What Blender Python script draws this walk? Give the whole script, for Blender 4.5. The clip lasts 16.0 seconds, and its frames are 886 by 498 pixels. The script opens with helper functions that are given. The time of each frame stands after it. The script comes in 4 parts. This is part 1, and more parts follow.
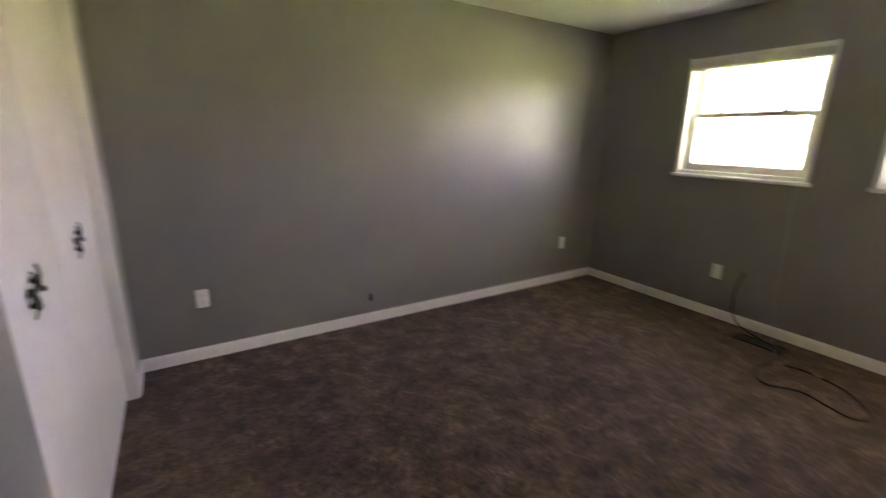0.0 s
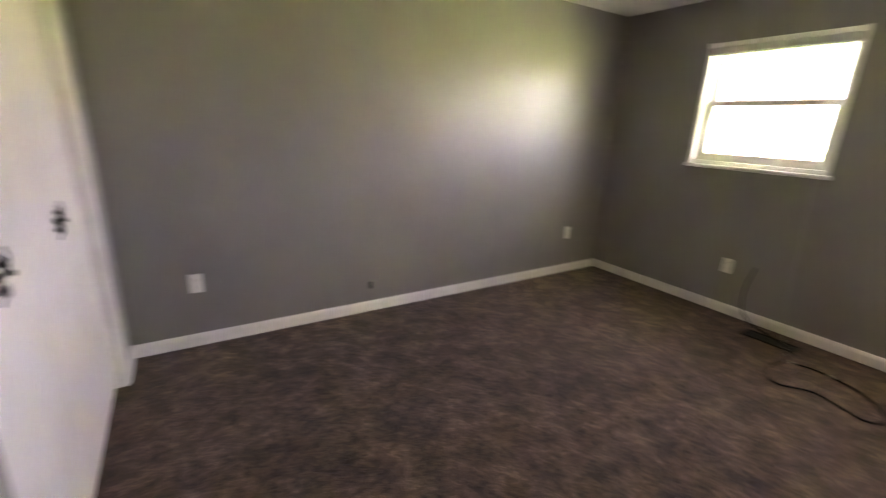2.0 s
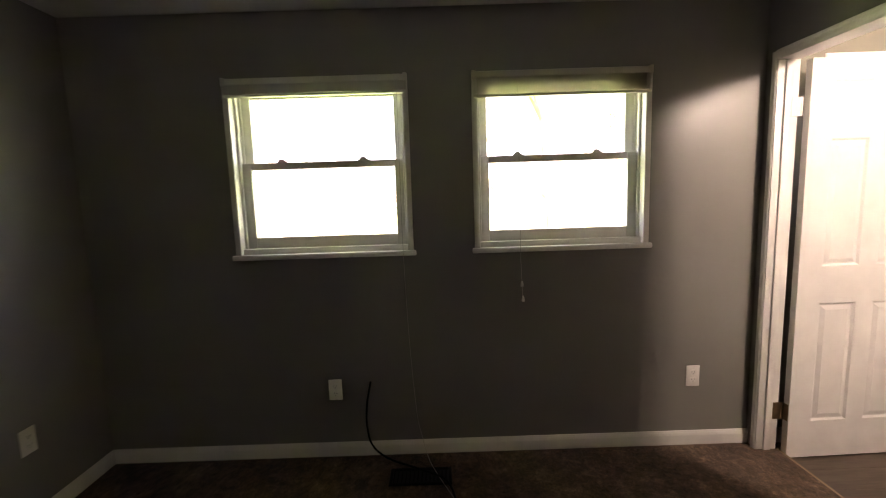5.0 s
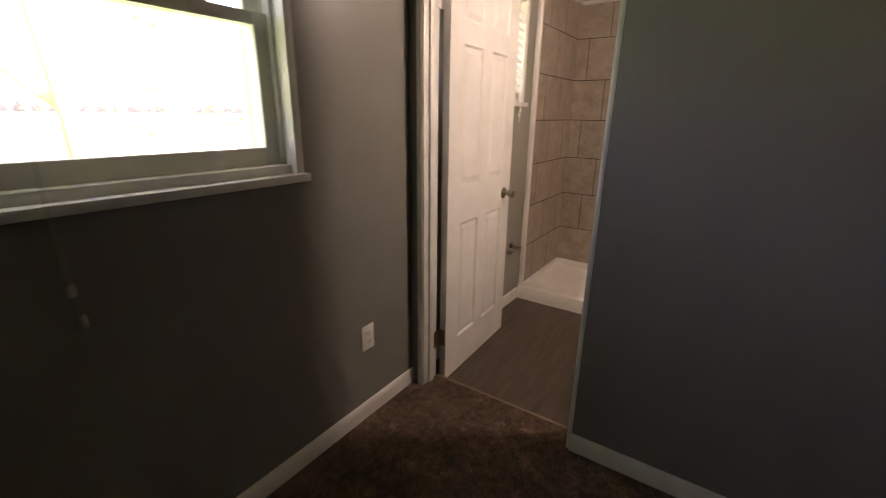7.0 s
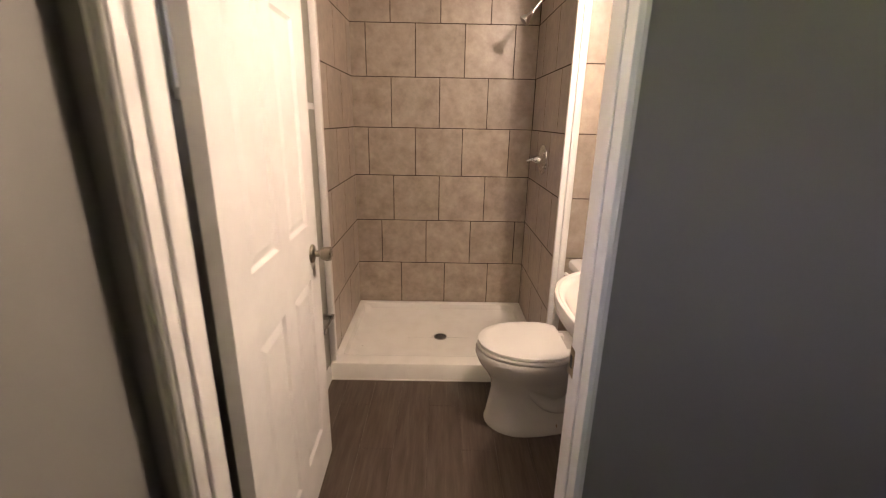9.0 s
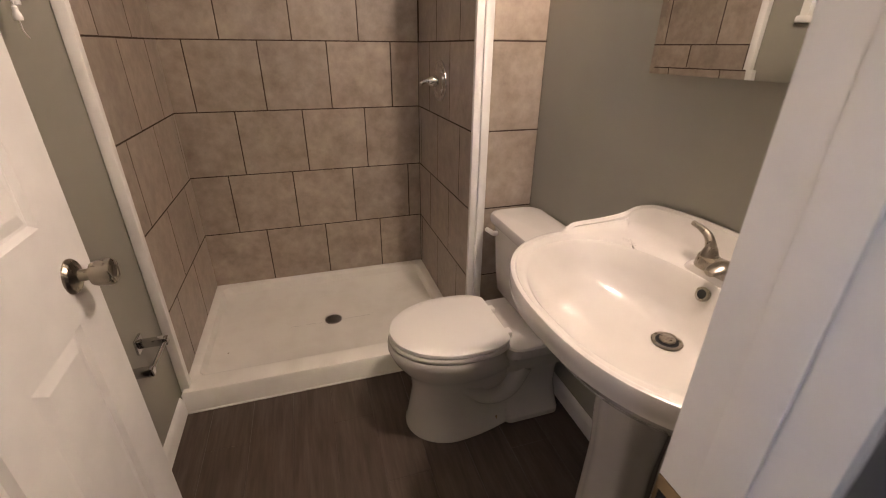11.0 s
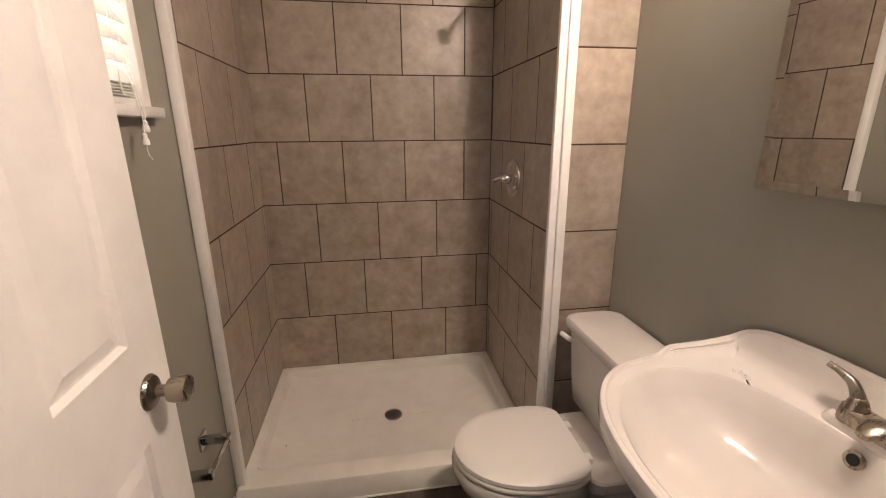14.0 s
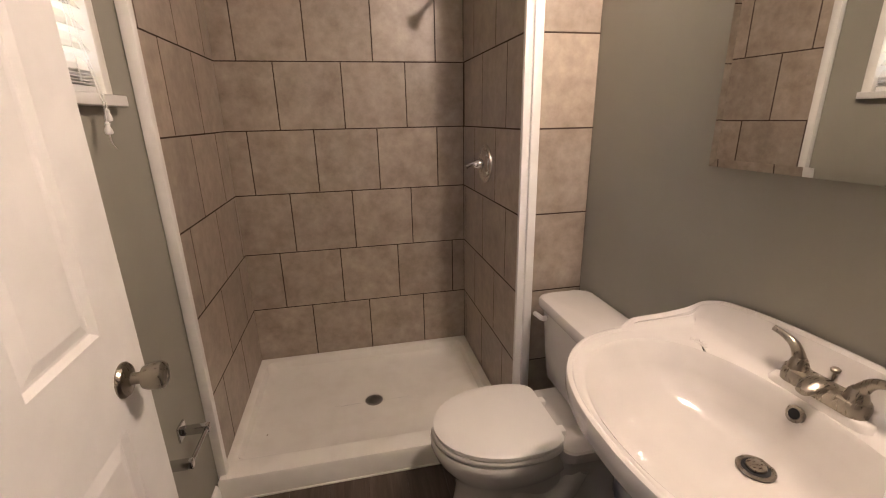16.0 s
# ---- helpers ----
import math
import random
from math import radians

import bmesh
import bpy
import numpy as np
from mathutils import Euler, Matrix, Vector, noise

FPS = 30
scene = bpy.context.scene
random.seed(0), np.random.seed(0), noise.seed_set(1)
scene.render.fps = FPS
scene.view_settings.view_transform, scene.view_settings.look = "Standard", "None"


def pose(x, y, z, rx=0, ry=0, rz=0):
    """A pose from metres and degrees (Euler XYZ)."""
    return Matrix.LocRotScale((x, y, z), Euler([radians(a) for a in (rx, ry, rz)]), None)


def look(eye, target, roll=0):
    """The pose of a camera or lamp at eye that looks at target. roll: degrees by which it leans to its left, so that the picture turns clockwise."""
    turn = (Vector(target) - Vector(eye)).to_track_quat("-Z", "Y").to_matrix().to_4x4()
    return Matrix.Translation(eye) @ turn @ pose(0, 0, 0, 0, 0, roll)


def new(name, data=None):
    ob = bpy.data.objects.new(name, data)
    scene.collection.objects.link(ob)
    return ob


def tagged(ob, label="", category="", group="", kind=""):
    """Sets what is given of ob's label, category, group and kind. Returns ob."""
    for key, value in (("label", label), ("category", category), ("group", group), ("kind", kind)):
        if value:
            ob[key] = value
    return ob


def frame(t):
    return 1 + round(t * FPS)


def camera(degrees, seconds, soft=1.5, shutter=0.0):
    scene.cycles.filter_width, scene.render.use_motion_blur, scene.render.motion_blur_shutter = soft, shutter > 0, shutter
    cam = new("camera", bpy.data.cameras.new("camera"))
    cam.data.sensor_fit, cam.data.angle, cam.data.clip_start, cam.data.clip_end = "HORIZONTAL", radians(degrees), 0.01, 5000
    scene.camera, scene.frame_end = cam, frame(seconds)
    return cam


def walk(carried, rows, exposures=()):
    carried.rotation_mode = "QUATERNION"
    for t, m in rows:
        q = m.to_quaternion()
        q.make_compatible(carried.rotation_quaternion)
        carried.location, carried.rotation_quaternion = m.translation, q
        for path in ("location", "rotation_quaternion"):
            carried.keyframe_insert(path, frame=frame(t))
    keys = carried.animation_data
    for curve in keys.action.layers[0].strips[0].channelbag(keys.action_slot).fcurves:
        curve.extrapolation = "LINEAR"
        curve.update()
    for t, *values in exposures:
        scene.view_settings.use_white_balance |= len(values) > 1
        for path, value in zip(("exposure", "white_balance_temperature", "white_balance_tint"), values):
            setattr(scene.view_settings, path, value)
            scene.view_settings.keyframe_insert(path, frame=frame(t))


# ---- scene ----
cam = camera(92.3, 16.0, soft=1.0, shutter=0.5)
PATH = [
    (0, (1.908, 0.115, 1.420), (2.934, 1.754, 0.911), 1.1),
    (0.5, (1.888, 0.203, 1.414), (2.478, 2.069, 1.004), 1.8),
    (1, (1.87, 0.249, 1.405), (2.238, 2.167, 0.973), 1.5),
    (1.5, (1.886, 0.226, 1.41), (2.331, 2.124, 0.96), 0.3),
    (2, (1.943, 0.215, 1.399), (2.963, 1.839, 0.831), 2.3),
    (2.5, (2.139, 0.245, 1.418), (3.655, 1.424, 0.858), 1.7),
    (3, (2.258, 0.324, 1.428), (4.072, 0.958, 0.874), 1.3),
    (3.5, (2.45, 0.49, 1.412), (4.341, 0.916, 0.922), 2.1),
    (3.7, (2.554, 0.567, 1.44), (4.471, 0.972, 1.038), 0.8),
    (5.8, (3.668, 1.273, 1.415), (5.595, 0.937, 1.001), -0.7),
    (6, (3.74, 1.212, 1.404), (5.607, 0.717, 0.886), 1.3),
    (6.5, (4.04, 1.144, 1.413), (5.458, -0.136, 0.819), 1.5),
    (7, (4.314, 0.966, 1.361), (5.381, -0.614, 0.756), 0.8),
    (7.5, (4.577, 0.731, 1.398), (5.434, -0.979, 0.812), -0.3),
    (8, (4.796, 0.541, 1.42), (5.283, -1.321, 0.877), -1.1),
    (8.5, (4.955, 0.398, 1.426), (5.067, -1.512, 0.841), -1.41),
    (9, (4.961, 0.136, 1.38), (4.951, -1.778, 0.8), 1.07),
    (9.5, (4.97, -0.047, 1.36), (4.849, -1.943, 0.736), -0.09),
    (10, (4.967, -0.226, 1.332), (4.553, -2.045, 0.613), 0.95),
    (10.2, (4.968, -0.29, 1.327), (4.418, -2.06, 0.571), 0.0),
    (12.3, (4.981, -0.486, 1.286), (4.473, -2.175, 0.355), 0.3),
    (12.5, (4.985, -0.490, 1.299), (4.506, -2.213, 0.417), 0.37),
    (13, (4.997, -0.512, 1.349), (4.632, -2.357, 0.671), 1.1),
    (13.5, (4.993, -0.527, 1.371), (4.698, -2.422, 0.803), 0.03),
    (14, (4.987, -0.532, 1.381), (4.688, -2.434, 0.84), -0.4),
    (14.5, (4.979, -0.525, 1.376), (4.633, -2.419, 0.835), -0.89),
    (15, (4.991, -0.513, 1.38), (4.647, -2.403, 0.824), -0.94),
    (15.5, (4.981, -0.507, 1.373), (4.618, -2.385, 0.79), -0.44),
    (16, (4.974, -0.501, 1.372), (4.583, -2.372, 0.782), -1.13),
]
walk(cam, [(t, look(eye, target, roll)) for t, eye, target, roll in PATH],
     [(0.0, 6.9, 7250, 31), (0.5, 7.2, 7200, 31), (1.0, 7.7, 7150, 31), (1.5, 7.6, 7150, 31), (2.0, 7.35, 7350, 31), (2.5, 7.3, 7400, 31), (3.0, 7.15, 7500, 31), (3.7, 6.6, 7500, 31),
      (5.8, 4.7, 7200, 29), (7.0, 4.45, 7450, 29), (8.0, 5.0, 7700, 29), (9.0, 5.15, 7500, 28), (10.2, 4.8, 7200, 27), (12.3, 4.70, 7100, 27), (16.0, 4.66, 7100, 27)])

# ---- world, sun and lamps ----
SUN_UP, SUN_TURN = 46.0, 245.0
world = bpy.data.worlds.new("world")
scene.world = world
world.use_nodes = True
wn = world.node_tree
sky = wn.nodes.new("ShaderNodeTexSky")
sky.sky_type, sky.sun_disc = "NISHITA", False
sky.dust_density, sky.ozone_density, sky.air_density = 4.0, 0.0, 0.38
sky.sun_elevation, sky.sun_rotation = radians(SUN_UP), radians(SUN_TURN)
wn.nodes["Background"].inputs["Strength"].default_value = 0.13
haze = wn.nodes.new("ShaderNodeHueSaturation")
haze.inputs["Saturation"].default_value = 0.62
wn.links.new(sky.outputs[0], haze.inputs["Color"])
wn.links.new(haze.outputs[0], wn.nodes["Background"].inputs["Color"])
sun = new("sun", bpy.data.lights.new("sun", "SUN"))
sun.data.energy, sun.data.angle, sun.data.color = 3.2, radians(0.5), (1.0, 0.95, 0.87)
sun_dir = Vector((math.sin(radians(SUN_TURN)) * math.cos(radians(SUN_UP)), math.cos(radians(SUN_TURN)) * math.cos(radians(SUN_UP)), math.sin(radians(SUN_UP))))
sun.matrix_world = look(sun_dir * 30, (0, 0, 0))

# ---- plan, in metres ----
XE = 5.505            # bedroom face of the window wall
YN = 2.955            # bedroom face of the north wall
YS = -0.53            # bedroom face of the wall to the bathroom
XW = 1.60             # bedroom face of the closet wall
ZF = 0.040            # top of the carpet
ZC = 2.36             # ceiling
XO = 5.70             # outer face of the window wall
YB = -0.64            # bathroom face of the wall between
XBE = 5.560           # bathroom face of the window wall
XBW = 4.105           # bathroom face of the basin wall
YT = -1.955           # front plane of the shower
YBK = -2.760          # tiled back of the shower
XTR = 4.378           # tiled valve side of the shower
DL, DR, DH = 5.430, 4.691, 2.040   # door opening: hinge side, strike side, head
WIN = [(1.263, 2.187), (0.040, 0.946)]   # bedroom windows along y
WZ0, WZ1 = 1.155, 2.050
BWY0, BWY1, BWZ0, BWZ1 = -1.805, -0.865, 1.436, 2.10   # bathroom window


# ---- materials ----
def mat(name, colour, rough=0.5, metal=0.0, spec=0.5):
    m = bpy.data.materials.new(name)
    m.use_nodes = True
    b = m.node_tree.nodes["Principled BSDF"]
    b.inputs["Base Color"].default_value = (*colour, 1)
    b.inputs["Roughness"].default_value = rough
    b.inputs["Metallic"].default_value = metal
    b.inputs["Specular IOR Level"].default_value = spec
    return m


def node(m, kind, **values):
    n = m.node_tree.nodes.new(kind)
    for k, v in values.items():
        n.inputs[k.replace("_", " ")].default_value = v
    return n


def link(m, a, b):
    m.node_tree.links.new(a, b)


def coords(m, stretch=(1, 1, 1)):
    mp = m.node_tree.nodes.new("ShaderNodeMapping")
    mp.inputs["Scale"].default_value = stretch
    geo = m.node_tree.nodes.new("ShaderNodeNewGeometry")
    link(m, geo.outputs["Position"], mp.inputs["Vector"])
    return mp.outputs["Vector"]


def noisy(m, scale, detail=4.0, rough=0.55, stretch=(1, 1, 1)):
    n = node(m, "ShaderNodeTexNoise", Scale=scale, Detail=detail, Roughness=rough)
    link(m, coords(m, stretch), n.inputs["Vector"])
    return n.outputs["Fac"]


def ramp(m, fac, stops):
    r = m.node_tree.nodes.new("ShaderNodeValToRGB")
    e = r.color_ramp.elements
    e[0].position, e[0].color = stops[0][0], (*stops[0][1], 1)
    e[1].position, e[1].color = stops[-1][0], (*stops[-1][1], 1)
    for p, c in stops[1:-1]:
        x = e.new(p)
        x.color = (*c, 1)
    link(m, fac, r.inputs["Fac"])
    return r.outputs["Color"]


def mix(m, fac, a, b, blend="MIX"):
    n = m.node_tree.nodes.new("ShaderNodeMix")
    n.data_type, n.blend_type = "RGBA", blend
    for v, s in ((fac, n.inputs[0]), (a, n.inputs[6]), (b, n.inputs[7])):
        if isinstance(v, (int, float)):
            s.default_value = v
        elif isinstance(v, tuple):
            s.default_value = (*v, 1)
        else:
            link(m, v, s)
    return n.outputs[2]


def bsdf(m):
    return m.node_tree.nodes["Principled BSDF"]


def paint_colour(m, c):
    link(m, c, bsdf(m).inputs["Base Color"])


def bumped(m, fac, strength, dist):
    b = node(m, "ShaderNodeBump", Strength=strength, Distance=dist)
    link(m, fac, b.inputs["Height"])
    link(m, b.outputs["Normal"], bsdf(m).inputs["Normal"])


def rough_by(m, fac, lo, hi):
    r = m.node_tree.nodes.new("ShaderNodeMapRange")
    r.inputs["To Min"].default_value, r.inputs["To Max"].default_value = lo, hi
    link(m, fac, r.inputs["Value"])
    link(m, r.outputs[0], bsdf(m).inputs["Roughness"])


def shade(c, k):
    return tuple(min(1.0, x * k) for x in c)


def wall_paint(name, c, rough):
    m = mat(name, c, rough)
    paint_colour(m, ramp(m, noisy(m, 2.2, 5), [(0.3, shade(c, 0.94)), (0.7, shade(c, 1.05))]))
    bumped(m, noisy(m, 260, 3), 0.10, 0.0015)
    rough_by(m, noisy(m, 5.0, 3), rough - 0.03, rough + 0.05)
    return m


GREY = wall_paint("grey_satin_paint", (0.236, 0.228, 0.210), 0.345)
bsdf(GREY).inputs["Specular IOR Level"].default_value = 0.55
GREY_BATH = wall_paint("grey_bath_paint", (0.275, 0.262, 0.218), 0.42)
CEIL = wall_paint("ceiling_white", (0.63, 0.625, 0.595), 0.85)
CLOSET_WHITE = wall_paint("closet_white", (0.76, 0.73, 0.71), 0.45)


def white_paint(name, c=(0.80, 0.785, 0.755), rough=0.38):
    m = mat(name, c, rough)
    paint_colour(m, ramp(m, noisy(m, 7, 6), [(0.28, shade(c, 0.90)), (0.6, c)]))
    bumped(m, noisy(m, 90, 4, 0.6, (1, 1, 0.15)), 0.08, 0.001)
    return m


TRIM = white_paint("white_gloss_trim")
DOOR = white_paint("white_door_paint", (0.79, 0.775, 0.75), 0.35)
VINYL = white_paint("window_vinyl", (0.85, 0.835, 0.78), 0.42)
PLATE = mat("outlet_plastic", (0.80, 0.78, 0.74), 0.35)
SLOT = mat("dark_slot", (0.02, 0.02, 0.02), 0.6)
IRON = mat("black_iron", (0.012, 0.012, 0.012), 0.45, 0.3)
CABLE = mat("black_cable", (0.004, 0.004, 0.004), 0.6, 0, 0.15)
CORD = mat("white_cord", (0.50, 0.48, 0.44), 0.8)
IVORY = mat("ivory_blind", (0.60, 0.56, 0.48), 0.5)
BLIND = mat("white_blind", (0.82, 0.81, 0.78), 0.45)
CHROME = mat("chrome", (0.62, 0.62, 0.62), 0.09, 1.0)
NICKEL = mat("brushed_nickel", (0.30, 0.268, 0.222), 0.29, 1.0)
rough_by(NICKEL, noisy(NICKEL, 60, 3, 0.6, (1, 6, 1)), 0.25, 0.31)
BRASS = mat("aged_hinge", (0.30, 0.22, 0.13), 0.4, 0.9)
DRAIN = mat("drain_steel", (0.42, 0.40, 0.37), 0.3, 1.0)
HOLE = mat("dark_hole", (0.008, 0.008, 0.008), 0.7)
MIRROR = mat("mirror_silver", (0.86, 0.87, 0.86), 0.01, 1.0)
CAULK = mat("white_caulk", (0.76, 0.74, 0.70), 0.5)

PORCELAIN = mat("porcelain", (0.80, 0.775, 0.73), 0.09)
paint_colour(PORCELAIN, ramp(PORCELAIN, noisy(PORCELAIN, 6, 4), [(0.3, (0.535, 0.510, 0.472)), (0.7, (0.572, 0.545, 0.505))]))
ACRYLIC = mat("shower_acrylic", (0.79, 0.765, 0.71), 0.13)
paint_colour(ACRYLIC, ramp(ACRYLIC, noisy(ACRYLIC, 9, 6), [(0.25, (0.74, 0.71, 0.65)), (0.55, (0.80, 0.775, 0.72))]))
bumped(ACRYLIC, noisy(ACRYLIC, 240, 2), 0.05, 0.001)
SEAT = mat("toilet_seat_plastic", (0.68, 0.655, 0.615), 0.3)

CARPET = mat("brown_carpet", (0.06, 0.045, 0.035), 0.95, 0, 0.1)
fine = noisy(CARPET, 210, 3, 0.75)
tuft = noisy(CARPET, 36, 6, 0.75)
clump = noisy(CARPET, 8.0, 8, 0.66)
streak = noisy(CARPET, 2.0, 5, 0.62)
base = ramp(CARPET, fine, [(0.28, (0.035, 0.0220, 0.0150)), (0.5, (0.086, 0.0555, 0.0385)), (0.72, (0.172, 0.118, 0.085))])
base = mix(CARPET, 1.0, base, ramp(CARPET, tuft, [(0.34, (0.42, 0.41, 0.40)), (0.5, (0.95, 0.95, 0.95)), (0.66, (1.70, 1.68, 1.64))]), "MULTIPLY")
base = mix(CARPET, 1.0, base, ramp(CARPET, clump, [(0.36, (0.58, 0.55, 0.52)), (0.5, (1.02, 0.99, 0.95)), (0.64, (1.62, 1.56, 1.46))]), "MULTIPLY")
base = mix(CARPET, 1.0, base, ramp(CARPET, streak, [(0.3, (0.80, 0.79, 0.78)), (0.7, (1.18, 1.18, 1.18))]), "MULTIPLY")
paint_colour(CARPET, base)
bumped(CARPET, tuft, 0.8, 0.010)
bsdf(CARPET).inputs["Sheen Weight"].default_value = 0.12
bsdf(CARPET).inputs["Sheen Roughness"].default_value = 0.6

TILE = mat("beige_ceramic_tile", (0.30, 0.25, 0.20), 0.38)
info = TILE.node_tree.nodes.new("ShaderNodeObjectInfo")
cloud = noisy(TILE, 9, 6, 0.6)
vein = noisy(TILE, 26, 5, 0.65)
tc = ramp(TILE, cloud, [(0.28, (0.245, 0.200, 0.160)), (0.5, (0.318, 0.264, 0.215)), (0.72, (0.372, 0.317, 0.263))])
tc = mix(TILE, 1.0, tc, ramp(TILE, vein, [(0.3, (0.93, 0.925, 0.92)), (0.65, (1.18, 1.175, 1.17))]), "MULTIPLY")
tc = mix(TILE, 1.0, tc, ramp(TILE, info.outputs["Random"], [(0.0, (0.90, 0.90, 0.90)), (1.0, (1.08, 1.07, 1.06))]), "MULTIPLY")
paint_colour(TILE, tc)
bumped(TILE, vein, 0.12, 0.002)
rough_by(TILE, cloud, 0.28, 0.46)
GROUT = mat("dark_grout", (0.062, 0.042, 0.030), 0.95, 0, 0.2)
bumped(GROUT, noisy(GROUT, 300, 2), 0.4, 0.001)

PLANK = mat("brown_vinyl_plank", (0.10, 0.075, 0.055), 0.42)
pinfo = PLANK.node_tree.nodes.new("ShaderNodeObjectInfo")
grain = noisy(PLANK, 5, 6, 0.6, (7, 0.7, 1))
pores = noisy(PLANK, 22, 5, 0.65, (6, 0.35, 1))
pc = ramp(PLANK, grain, [(0.28, (0.050, 0.034, 0.025)), (0.5, (0.080, 0.058, 0.044)), (0.75, (0.118, 0.090, 0.071))])
pc = mix(PLANK, 1.0, pc, ramp(PLANK, pores, [(0.35, (0.84, 0.83, 0.82)), (0.65, (1.06, 1.06, 1.06))]), "MULTIPLY")
pc = mix(PLANK, 1.0, pc, ramp(PLANK, pinfo.outputs["Random"], [(0.0, (0.92, 0.92, 0.92)), (1.0, (1.07, 1.06, 1.05))]), "MULTIPLY")
paint_colour(PLANK, pc)
bumped(PLANK, pores, 0.15, 0.001)

GLASS = bpy.data.materials.new("window_glass")
GLASS.use_nodes = True
gn = GLASS.node_tree
gn.nodes.remove(gn.nodes["Principled BSDF"])
tr, gl, mx = gn.nodes.new("ShaderNodeBsdfTransparent"), gn.nodes.new("ShaderNodeBsdfGlossy"), gn.nodes.new("ShaderNodeMixShader")
gl.inputs["Roughness"].default_value = 0.02
mx.inputs[0].default_value = 0.06
gn.links.new(tr.outputs[0], mx.inputs[1]), gn.links.new(gl.outputs[0], mx.inputs[2])
gn.links.new(mx.outputs[0], gn.nodes["Material Output"].inputs["Surface"])

LAWN = mat("spring_lawn", (0.10, 0.16, 0.035), 0.9, 0, 0.2)
paint_colour(LAWN, ramp(LAWN, noisy(LAWN, 0.9, 8, 0.7), [(0.3, (0.11, 0.180, 0.045)), (0.55, (0.165, 0.225, 0.075)), (0.75, (0.30, 0.28, 0.16))]))
BARK = mat("grey_brown_bark", (0.20, 0.15, 0.10), 0.9)
paint_colour(BARK, ramp(BARK, noisy(BARK, 12, 6, 0.7, (1, 1, 0.2)), [(0.3, (0.20, 0.155, 0.105)), (0.7, (0.42, 0.34, 0.24))]))
LEAF = mat("young_leaf", (0.12, 0.17, 0.04), 0.6)
BRICK_OUT = wall_paint("outer_wall_paint", (0.55, 0.52, 0.47), 0.8)
BULB = bpy.data.materials.new("lit_bulb")
BULB.use_nodes = True
bsdf(BULB).inputs["Emission Color"].default_value = (0.945, 0.84, 0.715, 1)
bsdf(BULB).inputs["Emission Strength"].default_value = 19.5


# ---- mesh helpers ----
def box(bm, x0, x1, y0, y1, z0, z1, bevel=0.0, segs=2):
    x0, x1, y0, y1, z0, z1 = min(x0, x1), max(x0, x1), min(y0, y1), max(y0, y1), min(z0, z1), max(z0, z1)
    v = [bm.verts.new((x, y, z)) for x in (x0, x1) for y in (y0, y1) for z in (z0, z1)]
    fs = [bm.faces.new([v[i] for i in f]) for f in ((0, 1, 3, 2), (4, 6, 7, 5), (0, 4, 5, 1), (2, 3, 7, 6), (0, 2, 6, 4), (1, 5, 7, 3))]
    if bevel > 0:
        es = list({e for f in fs for e in f.edges})
        bmesh.ops.bevel(bm, geom=es, offset=bevel, segments=segs, profile=0.5, affect="EDGES")
    return bm


def mesh_of(name, bm, material, smooth=True):
    me = bpy.data.meshes.new(name)
    bmesh.ops.recalc_face_normals(bm, faces=bm.faces)
    if smooth:
        for f in bm.faces:
            f.smooth = True
        for e in bm.edges:
            if len(e.link_faces) == 2 and e.calc_face_angle(0) > radians(38):
                e.smooth = False
    bm.to_mesh(me)
    bm.free()
    me.materials.append(material)
    return me


def part(name, bm, material, parent=None, label="", smooth=True):
    ob = new(name, mesh_of(name, bm, material, smooth))
    if parent:
        ob.parent = parent
        ob.matrix_parent_inverse = parent.matrix_world.inverted() if parent.parent is None else (parent.parent.matrix_world @ parent.matrix_parent_inverse @ parent.matrix_basis).inverted()
    if label:
        ob["label"] = label
    return ob


def piece(name, me, parent, m):
    ob = new(name, me)
    ob.parent = parent
    ob.matrix_basis = m
    return ob


def empty(name, at=(0, 0, 0), label="", category="", group="", kind=""):
    ob = new(name)
    ob.empty_display_size = 0.05
    ob.matrix_world = Matrix.Translation(at)
    ob.location = at
    return tagged(ob, label, category, group, kind)


def setting(name, bm, material, label, category):
    return tagged(part(name, bm, material), label, category, kind="structure")


def boxes(*specs):
    bm = bmesh.new()
    for s in specs:
        box(bm, *s)
    return bm


def tube(bm, pts, r, sides=10, taper=None):
    pts = [Vector(p) for p in pts]
    rings = []
    up = Vector((0, 0, 1))
    side = None
    for i, p in enumerate(pts):
        d = (pts[min(i + 1, len(pts) - 1)] - pts[max(i - 1, 0)]).normalized()
        if side is None:
            side = d.cross(up if abs(d.z) < 0.9 else Vector((1, 0, 0))).normalized()
        side = (side - d * side.dot(d)).normalized()
        other = d.cross(side)
        rr = r if taper is None else r * taper[i]
        rings.append([bm.verts.new(p + (side * math.cos(a) + other * math.sin(a)) * rr) for a in (2 * math.pi * k / sides for k in range(sides))])
    skin(bm, rings)
    return bm


def skin(bm, rings, cap0=True, cap1=True):
    for a, b in zip(rings, rings[1:]):
        n = len(a)
        for k in range(n):
            bm.faces.new((a[k], a[(k + 1) % n], b[(k + 1) % n], b[k]))
    if cap0:
        bm.faces.new(list(reversed(rings[0])))
    if cap1:
        bm.faces.new(rings[-1])


def turned(bm, profile, m, sides=24):
    """A lathe shape: profile of (radius, height) about the local z of m."""
    rings = [[bm.verts.new(m @ Vector((r * math.cos(2 * math.pi * k / sides), r * math.sin(2 * math.pi * k / sides), h))) for k in range(sides)] for r, h in profile]
    skin(bm, rings)
    return bm


